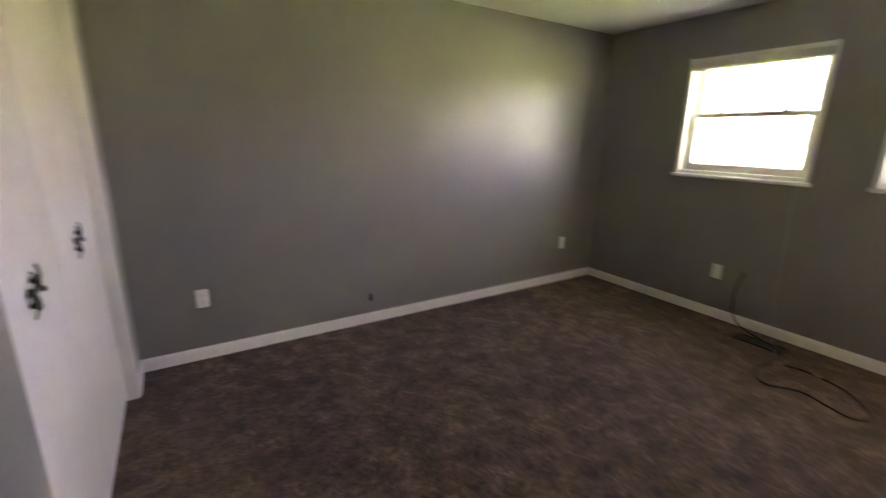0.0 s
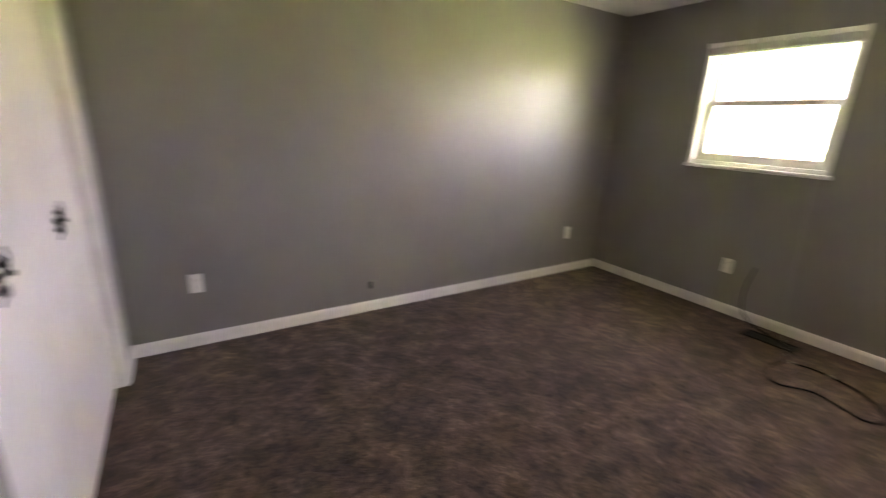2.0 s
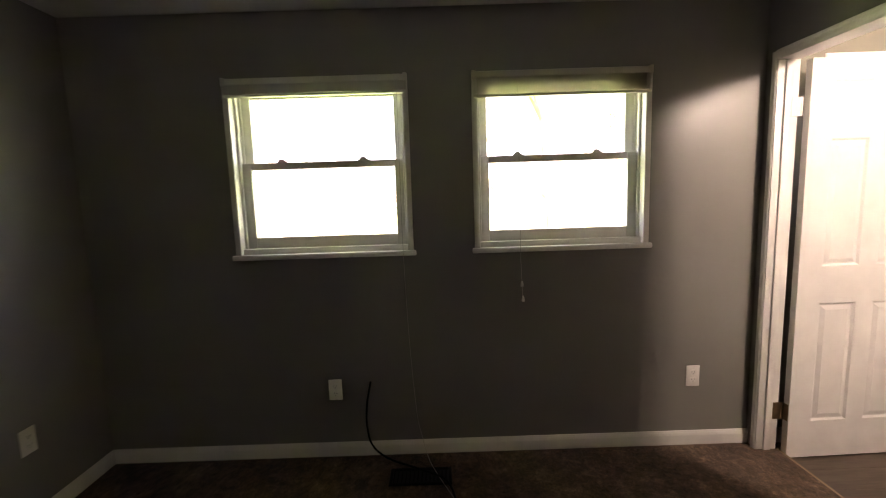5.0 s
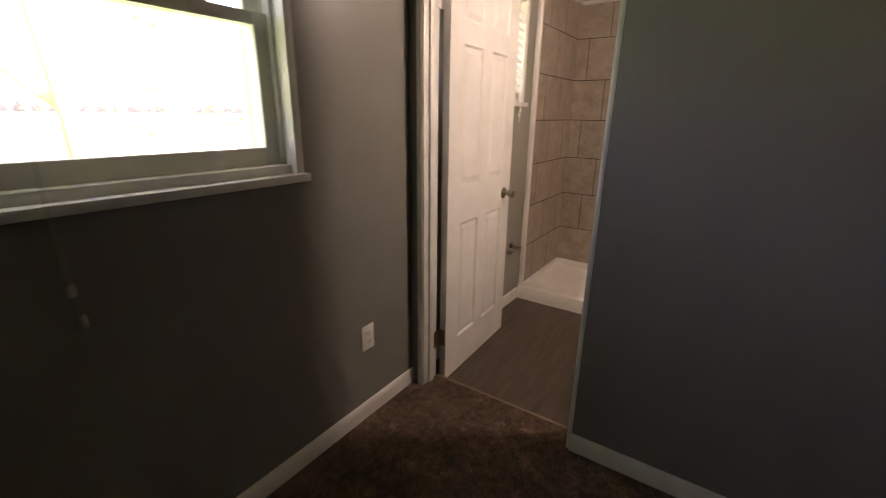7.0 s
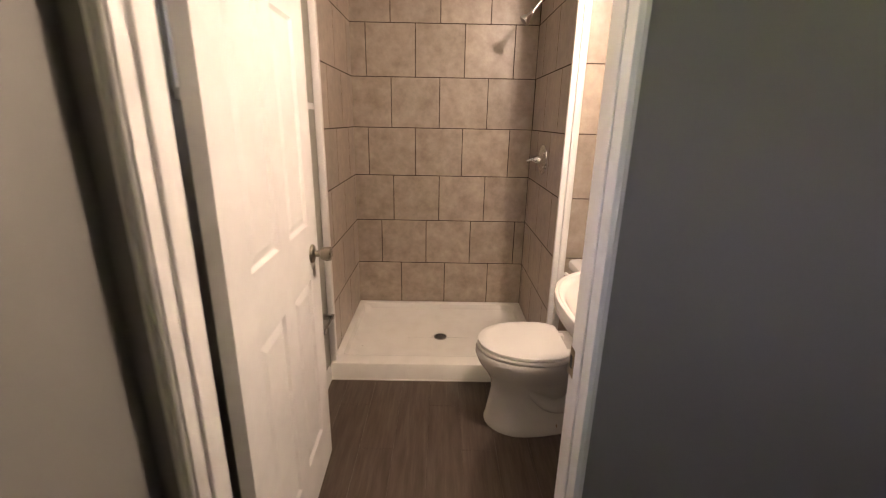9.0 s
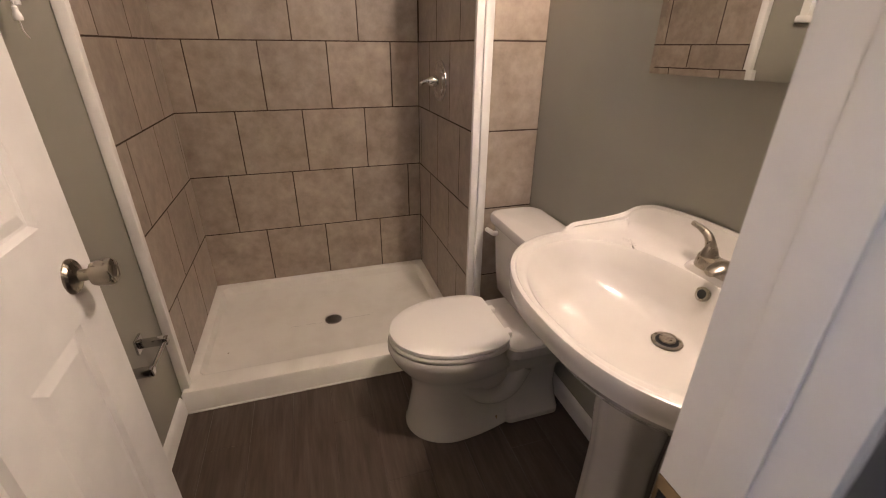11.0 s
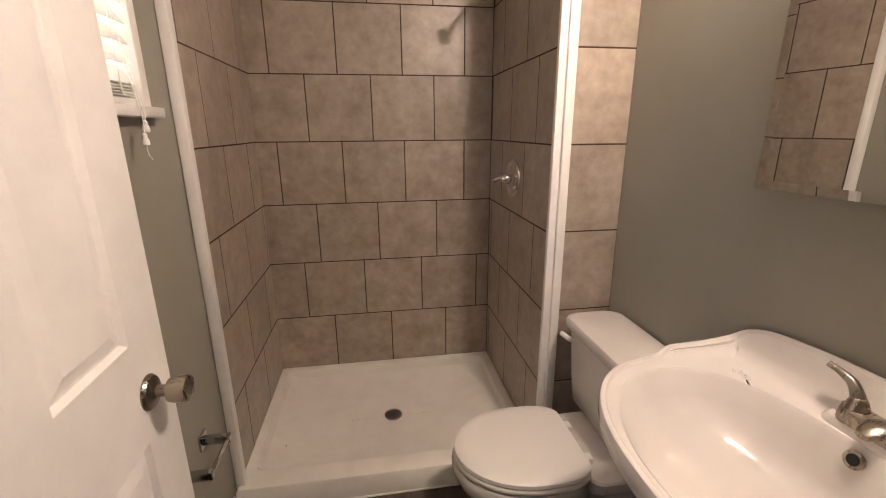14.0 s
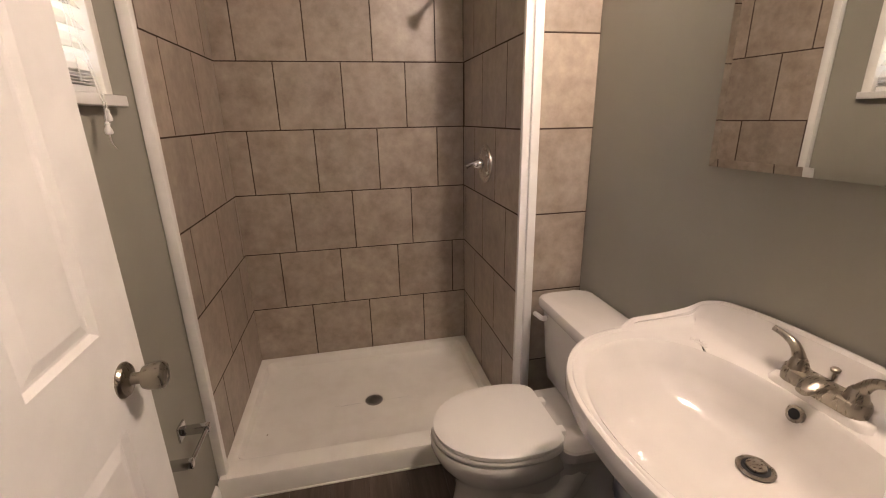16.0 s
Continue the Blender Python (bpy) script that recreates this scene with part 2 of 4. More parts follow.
def smooth_line(pts, n=8):
    """Catmull-Rom through a few points."""
    pts = [Vector(p) for p in pts]
    q = [pts[0] * 2 - pts[1]] + pts + [pts[-1] * 2 - pts[-2]]
    out = []
    for i in range(1, len(q) - 2):
        a, b, c, d = q[i - 1:i + 3]
        for k in range(n):
            t = k / n
            out.append(0.5 * (2 * b + (c - a) * t + (2 * a - 5 * b + 4 * c - d) * t * t + (3 * b - a - 3 * c + d) * t ** 3))
    out.append(pts[-1])
    return out


def prism(bm, outline, a, b, axis):
    """Extrude a 2D outline along an axis from a to b (axis 0: outline is y,z; 1: x,z; 2: x,y)."""
    def at(p, v):
        return (v, p[0], p[1]) if axis == 0 else (p[0], v, p[1]) if axis == 1 else (p[0], p[1], v)
    rings = [[bm.verts.new(at(p, v)) for p in outline] for v in (a, b)]
    skin(bm, rings)
    return bm


# ---- large structure ----
floor = setting("floor", boxes((XW - 0.7, XO, YB + 0.0, YN + 0.15, -0.12, ZF)), CARPET, "dark brown cut-pile bedroom carpet, vacuum-streaked and clean", "carpet")
sub = setting("floor_bath", boxes((XBW - 0.15, XO, -3.05, YB, -0.12, -0.004)), GROUT, "subfloor under the bathroom planks", "floor")
setting("ceiling", boxes((XW - 0.7, XO, -3.05, YN + 0.15, ZC, ZC + 0.12)), CEIL, "flat white painted ceiling over both rooms", "ceiling")

bm = bmesh.new()
ys = [YS - 0.12, WIN[1][0], WIN[1][1], WIN[0][0], WIN[0][1], YN + 0.15]
for a, b in ((ys[0], ys[1]), (ys[2], ys[3]), (ys[4], ys[5])):
    box(bm, XE, XO, a, b, 0, ZC)
for a, b in WIN:
    box(bm, XE, XO, a, b, 0, WZ0)
    box(bm, XE, XO, a, b, WZ1, ZC)
setting("wall_east", bm, GREY, "warm grey satin painted wall with two windows", "wall")
bm = boxes((XBE, XO, BWY1, YS - 0.12, 0, ZC), (XBE, XO, -3.05, BWY0, 0, ZC), (XBE, XO, BWY0, BWY1, 0, BWZ0), (XBE, XO, BWY0, BWY1, BWZ1, ZC))
setting("wall_bath_east", bm, GREY_BATH, "grey painted bathroom wall with a small window", "wall")
setting("wall_north", boxes((XW - 0.7, XE, YN, YN + 0.15, 0, ZC)), GREY, "plain warm grey satin painted wall catching window glare", "wall")
bm = boxes((XW - 0.7, DR - 0.018, YB, YS, 0, ZC), (DL + 0.018, XE, YB, YS, 0, ZC), (DR - 0.018, DL + 0.018, YB, YS, DH + 0.018, ZC))
setting("wall_south", bm, GREY, "grey painted wall with the bathroom doorway", "wall")
CY0, CY1, CZ = 1.192, 2.655, 2.074
bm = boxes((XW - 0.12, XW, YS, CY0, 0, ZC), (XW - 0.12, XW, CY1 + 0.018, YN, 0, ZC), (XW - 0.12, XW, CY0, CY1 + 0.018, CZ, ZC))
setting("wall_west", bm, GREY, "grey painted wall with the closet opening", "wall")
setting("closet_back", boxes((XW - 0.7, XW - 0.62, YS, YN, 0, ZC)), CEIL, "plain back wall of the closet", "wall")
setting("wall_bath_west", boxes((XBW - 0.12, XBW, -3.05, YB, 0, ZC)), GREY_BATH, "grey painted bathroom wall behind basin and toilet", "wall")
setting("wall_bath_south", boxes((XBW, XBE, -3.05, YBK - 0.0018, 0, ZC)), GROUT, "grouted backing wall of the shower", "wall")
setting("shower_wing_wall", boxes((XBW, XTR - 0.0008, YBK - 0.012, YT - 0.002, 0, ZC)), GROUT, "grouted wing wall beside the shower", "wall")

# ---- baseboards and door trim ----
BB = [(0, 0), (0.012, 0), (0.012, 0.060), (0.009, 0.072), (0.004, 0.082), (0, 0.084)]


def baseboard(axis, at, side, a, b, label, lift=0.034):
    """Run along axis from a to b, on a wall face at `at`, standing out to side."""
    out = [(at + side * d, h + lift) for d, h in BB]
    bm = prism(bmesh.new(), out, a, b, 1 if axis == "y" else 0)
    return tagged(part("baseboard", bm, TRIM, smooth=False), label, "baseboard", kind="structure")


WHITE_BB = "white painted baseboard with a moulded top"
CAS_R, CAS_L = 4.679, 5.462
baseboard("x", YN, -1, XW, XE, WHITE_BB)
baseboard("y", XE, -1, YS, YN - 0.012, WHITE_BB)
baseboard("x", YS, 1, XW + 0.012, CAS_R - 0.002, WHITE_BB)
baseboard("y", XW, 1, CY1 + 0.029, YN - 0.012, WHITE_BB)
baseboard("y", XW, 1, YS, CY0 - 0.01, WHITE_BB)
baseboard("y", XBE, -1, -1.905, YB, "white painted bathroom baseboard", 0.0)
baseboard("y", XBW, 1, YT, YB, "white painted bathroom baseboard behind the toilet", 0.0)

trim = empty("door_trim", (DL, YS, 0), "white painted door jamb and narrow casing of the bathroom doorway", "door frame", kind="structure")
part("jamb", boxes((DL, DL + 0.018, YB + 0.004, YS + 0.002, 0, DH + 0.018, 0.001)), TRIM, trim)
jr = part("jamb", boxes((DR - 0.018, DR, YB + 0.004, YS + 0.002, 0, DH + 0.018, 0.001)), TRIM, trim)
part("head", boxes((DR, DL, YB + 0.004, YS + 0.002, DH, DH + 0.018, 0.001)), TRIM, trim)
part("stop", boxes((DL - 0.010, DL, -0.600, -0.565, 0, DH, 0.002)), TRIM, trim)
part("stop", boxes((DR, DR + 0.005, -0.600, -0.565, 0, DH, 0.002)), TRIM, trim)


def casing_profile(w):
    k = min(1.0, w / 0.03)
    return [(x * w, y * k) for x, y in ((0, 0), (1, 0), (1, 0.010), (0.85, 0.013), (0.6, 0.013), (0.5, 0.010), (0.2, 0.009), (0.08, 0.007), (0, 0.005))]


bm = prism(bmesh.new(), [(DL + 0.005 + a, YS + b) for a, b in casing_profile(CAS_L - DL - 0.005)], 0, DH + 0.04, 2)
part("casing", bm, TRIM, trim, smooth=False)
bm = prism(bmesh.new(), [(DR - 0.005 - a, YS + b) for a, b in casing_profile(DR - 0.005 - CAS_R)], 0, DH + 0.04, 2)
part("casing", bm, TRIM, trim, smooth=False)
bm = prism(bmesh.new(), [(YS + b, DH + 0.005 + a) for a, b in casing_profile(0.04)], DR - 0.005, DL + 0.005, 0)
part("casing", bm, TRIM, trim, smooth=False)
bm = boxes((DR - 0.001, DR + 0.002, -0.635, -0.609, 0.885, 0.945, 0.0008))
part("strike_plate", bm, BRASS, trim, "worn metal strike plate")
part("strike_hole", boxes((DR + 0.0015, DR + 0.0026, -0.630, -0.617, 0.903, 0.930)), HOLE, trim)
setting("threshold", prism(bmesh.new(), [(-0.685, 0.0), (-0.639, 0.0), (-0.639, 0.040), (-0.648, 0.043), (-0.664, 0.030), (-0.685, 0.006)], DR, DL, 0),
        mat("threshold_wood", (0.22, 0.16, 0.10), 0.5), "thin wooden transition strip between carpet and planks", "threshold")

# ---- bathroom door, six panels, standing open ----
DW, DT = 0.705, 0.035
HX, HY = 5.390, -0.662          # hinge-side corner of the visible face


def panelled(bm, w, h, t, cols, rows, depth=0.009, bev=0.022):
    """A slab in y (0 to -w), z (0 to h), front at x=0 and back at x=t, with raised panels on both faces."""
    xs = [0.0] + [v for c in cols for v in c] + [w]
    zs = [0.0] + [v for r in rows for v in r] + [h]
    for face, out in ((0.0, -1), (t, 1)):
        for i in range(len(xs) - 1):
            for j in range(len(zs) - 1):
                a, b, c, d = xs[i], xs[i + 1], zs[j], zs[j + 1]
                if i % 2 and j % 2:
                    rings = []
                    for inset, dep in ((0, 0), (0.009, depth), (0.014, depth), (0.014 + bev, 0.002)):
                        x = face - out * dep
                        rings.append([bm.verts.new((x, -p, q)) for p, q in ((a + inset, c + inset), (b - inset, c + inset), (b - inset, d - inset), (a + inset, d - inset))])
                    skin(bm, rings, cap0=False)
                else:
                    bm.faces.new([bm.verts.new((face, -p, q)) for p, q in ((a, c), (b, c), (b, d), (a, d))])
    for p in ((0, 0, w, 0), (0, h, w, h)):
        bm.faces.new([bm.verts.new((x, -y, z)) for x, y, z in ((0, 0, p[1]), (t, 0, p[1]), (t, w, p[1]), (0, w, p[1]))])
    for y in (0, w):
        bm.faces.new([bm.verts.new((x, -y, z)) for x, z in ((0, 0), (t, 0), (t, h), (0, h))])
    bmesh.ops.remove_doubles(bm, verts=bm.verts, dist=0.0004)
    return bm


door = empty("door_1", (HX, HY, 0.012), "white six-panel bathroom door standing open against the window wall", "door", kind="structure")
bm = panelled(bmesh.new(), DW, 2.02, DT, [(0.120, 0.310), (0.402, 0.590)], [(0.20, 0.83), (1.02, 1.645), (1.74, 1.92)])
leaf = new("leaf", mesh_of("leaf", bm, DOOR, smooth=False))
leaf.parent = door
door.rotation_euler = (0, 0, radians(2.0))


def under_door(name, bm, material, label=""):
    ob = new(name, mesh_of(name, bm, material))
    ob.parent = leaf
    if label:
        ob["label"] = label
    return ob


KZ, KY = 0.913, -0.621
for s, x in ((-1, 0.0), (1, DT)):
    m = Matrix.Translation((x, KY, KZ)) @ Matrix.Rotation(radians(90 * s), 4, "Y")
    prof = [(0.001, 0.0), (0.033, 0.0), (0.033, 0.003), (0.029, 0.008), (0.016, 0.011), (0.011, 0.014), (0.011, 0.030), (0.021, 0.034), (0.024, 0.042), (0.0255, 0.058), (0.0245, 0.066), (0.021, 0.069), (0.012, 0.070), (0.010, 0.068), (0.001, 0.068)]
    if s > 0:
        prof = [(r, h * 0.95) for r, h in prof]
    kn = under_door("knob", turned(bmesh.new(), prof, m, 28), NICKEL, "satin nickel round knob")
under_door("latch_plate", boxes((0.006, 0.029, -DW - 0.0015, -DW + 0.001, KZ - 0.028, KZ + 0.028, 0.0006)), BRASS)
for z in (0.20, 1.76):
    bm = turned(bmesh.new(), [(0.001, 0), (0.006, 0), (0.006, 0.09), (0.001, 0.09)], Matrix.Translation((DT + 0.003, 0.010, z)), 12)
    box(bm, 0.004, DT + 0.002, -0.001, 0.0015, z, z + 0.09)
    box(bm, DT + 0.0015, DT + 0.0045, 0.010, 0.055, z, z + 0.09)
    under_door("hinge", bm, BRASS if z < 1.5 else TRIM, "tarnished butt hinge" if z < 1.5 else "painted-over butt hinge")

# ---- windows ----


def sash(name, x0, x1, ya, yb, za, zb, stile, rail_b, rail_t, win):
    bm = boxes((x0, x1, ya, ya + stile, za, zb, 0.003), (x0, x1, yb - stile, yb, za, zb, 0.003),
               (x0 + 0.001, x1 - 0.001, ya + stile, yb - stile, za, za + rail_b, 0.003), (x0 + 0.001, x1 - 0.001, ya + stile, yb - stile, zb - rail_t, zb, 0.003))
    sa = part(name, bm, VINYL, win)
    xm = (x0 + x1) / 2
    g = part("pane", boxes((xm - 0.002, xm + 0.002, ya + stile - 0.004, yb - stile + 0.004, za + rail_b - 0.004, zb - rail_t + 0.004)), GLASS, sa)
    g.visible_shadow = False
    return sa


def bedroom_window(k, ya, yb, tone, drop):
    w = empty("window_%d" % k, (XE, (ya + yb) / 2, WZ0), "white vinyl double-hung window with a raised blind, glaring daylight outside", "window", kind="structure")
    fr = 0.030
    bm = boxes((XE - 0.004, XO + 0.01, ya, ya + fr, WZ0, WZ1, 0.003), (XE - 0.004, XO + 0.01, yb - fr, yb, WZ0, WZ1, 0.003),
               (XE - 0.004, XO + 0.01, ya + fr, yb - fr, WZ1 - fr, WZ1, 0.003), (XE + 0.02, XO + 0.02, ya + fr, yb - fr, WZ0, WZ0 + 0.040, 0.003))
    part("window_frame", bm, VINYL, w)
    part("window_sill", boxes((XE - 0.022, XE + 0.022, ya - 0.012, yb + 0.012, WZ0 - 0.014, WZ0 + 0.012, 0.004)), TRIM, w)
    for y in (ya + fr, yb - fr):
        s = 1 if y < (ya + yb) / 2 else -1
        part("track", boxes((XE + 0.045, XE + 0.060, y, y + s * 0.014, WZ0 + 0.04, WZ1 - fr, 0.002), (XE + 0.098, XE + 0.106, y, y + s * 0.014, WZ0 + 0.04, WZ1 - fr, 0.002)), VINYL, w)
    ia, ib = ya + fr + 0.006, yb - fr - 0.006
    mid = 1.625
    sash("lower_sash", XE + 0.062, XE + 0.096, ia, ib, WZ0 + 0.040, mid + 0.016, 0.052, 0.056, 0.036, w)
    sash("upper_sash", XE + 0.108, XE + 0.142, ia, ib, mid - 0.016, WZ1 - fr, 0.050, 0.036, 0.048, w)
    for f in (0.25, 0.75):
        y = ia + (ib - ia) * f
        bm = boxes((XE + 0.066, XE + 0.094, y - 0.028, y + 0.028, mid + 0.016, mid + 0.022, 0.002))
        prism(bm, [(y - 0.020, mid + 0.022), (y + 0.024, mid + 0.022), (y + 0.016, mid + 0.034), (y - 0.002, mid + 0.036), (y - 0.014, mid + 0.028)], XE + 0.070, XE + 0.086, 0)
        part("sash_lock", bm, VINYL, w)
    # raised mini blind
    b = empty("window_blind", (XE + 0.02, (ya + yb) / 2, WZ1 - 0.03), "raised aluminium mini blind bunched under its headrail", "blind")
    part("headrail", boxes((XE - 0.012, XE + 0.018, ya + 0.006, yb - 0.006, WZ1 - 0.034, WZ1 - 0.004, 0.003)), tone, b)
    z = WZ1 - 0.037
    step = (drop - 0.055) / 22
    for i in range(22):
        bm = bmesh.new()
        prism(bm, [(XE - 0.011, z - 0.0012), (XE + 0.003, z - 0.0002), (XE + 0.016, z - 0.0012), (XE + 0.016, z - 0.0005), (XE + 0.003, z + 0.0006), (XE - 0.011, z - 0.0005)], ya + 0.010 + random.uniform(-0.002, 0.002), yb - 0.010 + random.uniform(-0.002, 0.002), 1)
        part("slat", bm, tone, b, smooth=False)
        z -= step
    part("bottom_rail", boxes((XE - 0.011, XE + 0.015, ya + 0.010, yb - 0.010, z - 0.014, z - 0.001, 0.003)), tone, b)
    for y in (ya + 0.012, yb - 0.012):
        part("end_bracket", boxes((XE - 0.016, XE + 0.010, y - 0.010, y + 0.010, WZ1 - 0.038, WZ1 + 0.002, 0.002)), tone, b)
    return w


bedroom_window(1, *WIN[0], BLIND, 0.095)
bedroom_window(2, *WIN[1], IVORY, 0.130)

# bathroom window, deep sill and lowered blind
w = empty("window_3", (XBE, (BWY0 + BWY1) / 2, BWZ0), "small white bathroom window with a wooden sill", "window", kind="structure")
FW = 0.034
part("window_frame", boxes((XBE - 0.008, XO + 0.01, BWY0, BWY0 + FW, BWZ0, BWZ1, 0.003), (XBE - 0.008, XO + 0.01, BWY1 - FW, BWY1, BWZ0, BWZ1, 0.003),
                           (XBE - 0.008, XO + 0.01, BWY0 + FW, BWY1 - FW, BWZ1 - 0.04, BWZ1, 0.003), (XBE + 0.03, XO + 0.01, BWY0 + FW, BWY1 - FW, BWZ0, BWZ0 + 0.04, 0.003)), VINYL, w)
part("window_sill", boxes((XBE - 0.040, XBE + 0.040, BWY0 + 0.004, BWY1 - 0.004, BWZ0 - 0.022, BWZ0 + 0.004, 0.003)), TRIM, w)
sash("sash", XBE + 0.09, XBE + 0.12, BWY0 + FW, BWY1 - FW, BWZ0 + 0.04, BWZ1 - 0.04, 0.04, 0.04, 0.04, w)
b = empty("window_blind", (XBE + 0.02, (BWY0 + BWY1) / 2, BWZ1), "lowered white slatted blind in the bathroom window", "blind")
SL0, SL1 = BWY0 + FW + 0.006, BWY1 - FW - 0.010
part("headrail", boxes((XBE + 0.004, XBE + 0.046, SL0, SL1, BWZ1 - 0.075, BWZ1 - 0.042, 0.003)), BLIND, b)
slat_bm = prism(bmesh.new(), [(-0.018, -0.022), (-0.008, -0.007), (0.006, 0.008), (0.020, 0.020), (0.0185, 0.0215), (0.0045, 0.0098), (-0.0098, -0.0052), (-0.0198, -0.0208)], SL0, SL1, 1)
slat_me = mesh_of("slat", slat_bm, BLIND, False)
z = BWZ0 + 0.078
while z < BWZ1 - 0.09:
    ob = new("slat", slat_me)
    ob.parent, ob.location = b, (XBE + 0.022 - b.location.x, -b.location.y, z - b.location.z)
    z += 0.0455
for i in range(5):
    part("slat", boxes((XBE + 0.006, XBE + 0.044, SL0, SL1, BWZ0 + 0.028 + i * 0.007, BWZ0 + 0.0302 + i * 0.007, 0.0008)), BLIND, b)
part("bottom_rail", boxes((XBE + 0.008, XBE + 0.042, SL0, SL1, BWZ0 + 0.006, BWZ0 + 0.024, 0.003)), BLIND, b)
for y in (SL0 + 0.075, SL1 - 0.075):
    part("ladder_cord", tube(bmesh.new(), [(XBE - 0.001, y, BWZ1 - 0.07), (XBE - 0.001, y, BWZ0 + 0.03)], 0.0014, 6), BLIND, b)
for dy, dz in ((0, -0.070), (0.012, -0.099)):
    y = BWY0 + 0.134 + dy
    pts = smooth_line([(XBE + 0.002, y - 0.05, BWZ1 - 0.07), (XBE - 0.006, y - 0.035, BWZ0 + 0.2), (XBE - 0.040, y - 0.006, BWZ0 + 0.02), (XBE - 0.047, y - 0.002, BWZ0 - 0.02), (XBE - 0.046, y, BWZ0 + dz + 0.040)], 6)
    part("pull_cord", tube(bmesh.new(), pts, 0.0013, 6), BLIND, b)
    part("tassel", turned(bmesh.new(), [(0.001, 0.0), (0.007, 0.001), (0.0085, 0.006), (0.0072, 0.013), (0.0045, 0.019), (0.0058, 0.024), (0.003, 0.028), (0.001, 0.029)], Matrix.Translation((XBE - 0.046, y, BWZ0 + dz + 0.012)), 14), BLIND, b)
part("cord_tail", tube(bmesh.new(), smooth_line([(XBE - 0.046, y, BWZ0 - 0.087), (XBE - 0.045, y - 0.004, BWZ0 - 0.105), (XBE - 0.047, y - 0.014, BWZ0 - 0.120)], 5), 0.0013, 6), BLIND, b)

# ---- closet ----
part_jamb = empty("closet_trim", (XW, CY1, 0), "white painted closet jamb and casing", "door frame", kind="structure")
part("jamb", boxes((XW - 0.12, XW + 0.001, CY1, CY1 + 0.017, 0, CZ - 0.018)), TRIM, part_jamb)
part("head", boxes((XW - 0.12, XW + 0.001, CY0, CY1 + 0.017, CZ - 0.018, CZ - 0.002)), TRIM, part_jamb)
bm = prism(bmesh.new(), [(XW + b, CY1 + 0.006 + a) for a, b in casing_profile(0.022)], 0, CZ + 0.012, 2)
part("casing", bm, TRIM, part_jamb, smooth=False)
bm = prism(bmesh.new(), [(XW + b, CZ - 0.008 + a) for a, b in casing_profile(0.020)], CY0, CY1 + 0.006, 1)
part("casing", bm, TRIM, part_jamb, smooth=False)


def closet_door(y0, y1, py):
    d = empty("closet_door", (XW - 0.070, (y0 + y1) / 2, 0.01), "flat white painted closet door with a black iron pull", "door", "closet doors")
    part("panel", boxes((XW - 0.085, XW - 0.052, y0, y1, ZF + 0.010, CZ - 0.024, 0.002)), CLOSET_WHITE, d)
    bm = bmesh.new()
    x, z = XW - 0.052, 1.012
    for s in (-1, 1):
        cy, cz = py + s * 0.021, z + s * 0.012
        for e in (-0.017, 0.017):
            reach = 0.050 if e * s > 0 else 0.042
            pts = smooth_line([(x + 0.012, cy + e, cz - s * 0.018), (x + 0.018, cy + e, cz + s * 0.010), (x + 0.020, cy + e * 1.1, cz + s * 0.028), (x + 0.014, cy + e * 1.5, cz + s * reach)], 5)
            tube(bm, pts, 0.0036, 8, [1.25 - 0.5 * i / (len(pts) - 1) for i in range(len(pts))])
        for h in (-0.014, 0.016):
            box(bm, x + 0.006, x + 0.020, cy - 0.021, cy + 0.021, cz + s * h - 0.0065, cz + s * h + 0.0065, 0.002)
        tube(bm, smooth_line([(x + 0.014, cy + s * 0.018, cz - s * 0.014), (x + 0.020, cy + s * 0.032, cz - s * 0.018), (x + 0.018, cy + s * 0.040, cz - s * 0.028)], 4), 0.0048, 8)
    turned(bm, [(0.001, 0), (0.008, 0.0), (0.008, 0.016), (0.001, 0.018)], Matrix.Translation((x, py, z)) @ Matrix.Rotation(radians(90), 4, "Y"), 12)
    part("pull", bm, IRON, d, "black wrought-iron scroll pull")
    return d


CM = (CY0 + CY1) / 2
closet_door(CY0 + 0.004, CM - 0.002, 1.555)
closet_door(CM + 0.002, CY1 - 0.004, 2.195)
setting("closet_side", boxes((XW - 0.62, XW - 0.12, YS, CY0 - 0.2, 0, ZC)), CEIL, "plain side of the closet", "wall")

# ---- shower pan ----
def rrect(x0, x1, y0, y1, r, n=6):
    out = []
    for cx, cy, a0 in ((x1 - r, y1 - r, 0), (x0 + r, y1 - r, 90), (x0 + r, y0 + r, 180), (x1 - r, y0 + r, 270)):
        for k in range(n + 1):
            a = radians(a0 + 90 * k / n)
            out.append((cx + r * math.cos(a), cy + r * math.sin(a)))
    return out


PX0, PX1, PY0, PY1 = XTR - 0.004, XBE - 0.006, YBK - 0.004, -1.905
bm = bmesh.new()
rings = []
for inset, z, r in ((0, 0.0, 0.006), (0, 0.088, 0.006), (0.006, 0.098, 0.01), (0.030, 0.100, 0.016), (0.045, 0.094, 0.03), (0.058, 0.060, 0.05), (0.085, 0.046, 0.06), (0.30, 0.036, 0.06), (0.40, 0.033, 0.03)):
    front = 0.055 if inset > 0.02 else 0.0
    side = inset
    rings.append([bm.verts.new((x, y, z)) for x, y in rrect(PX0 + side, PX1 - side, PY0 + min(side, 0.40), PY1 - min(side, 0.40) - front * (side < 0.3), min(r, 0.4))])
skin(bm, rings)
pan = tagged(part("shower_pan", bm, ACRYLIC), "off-white acrylic shower pan with a raised front curb", "shower pan")
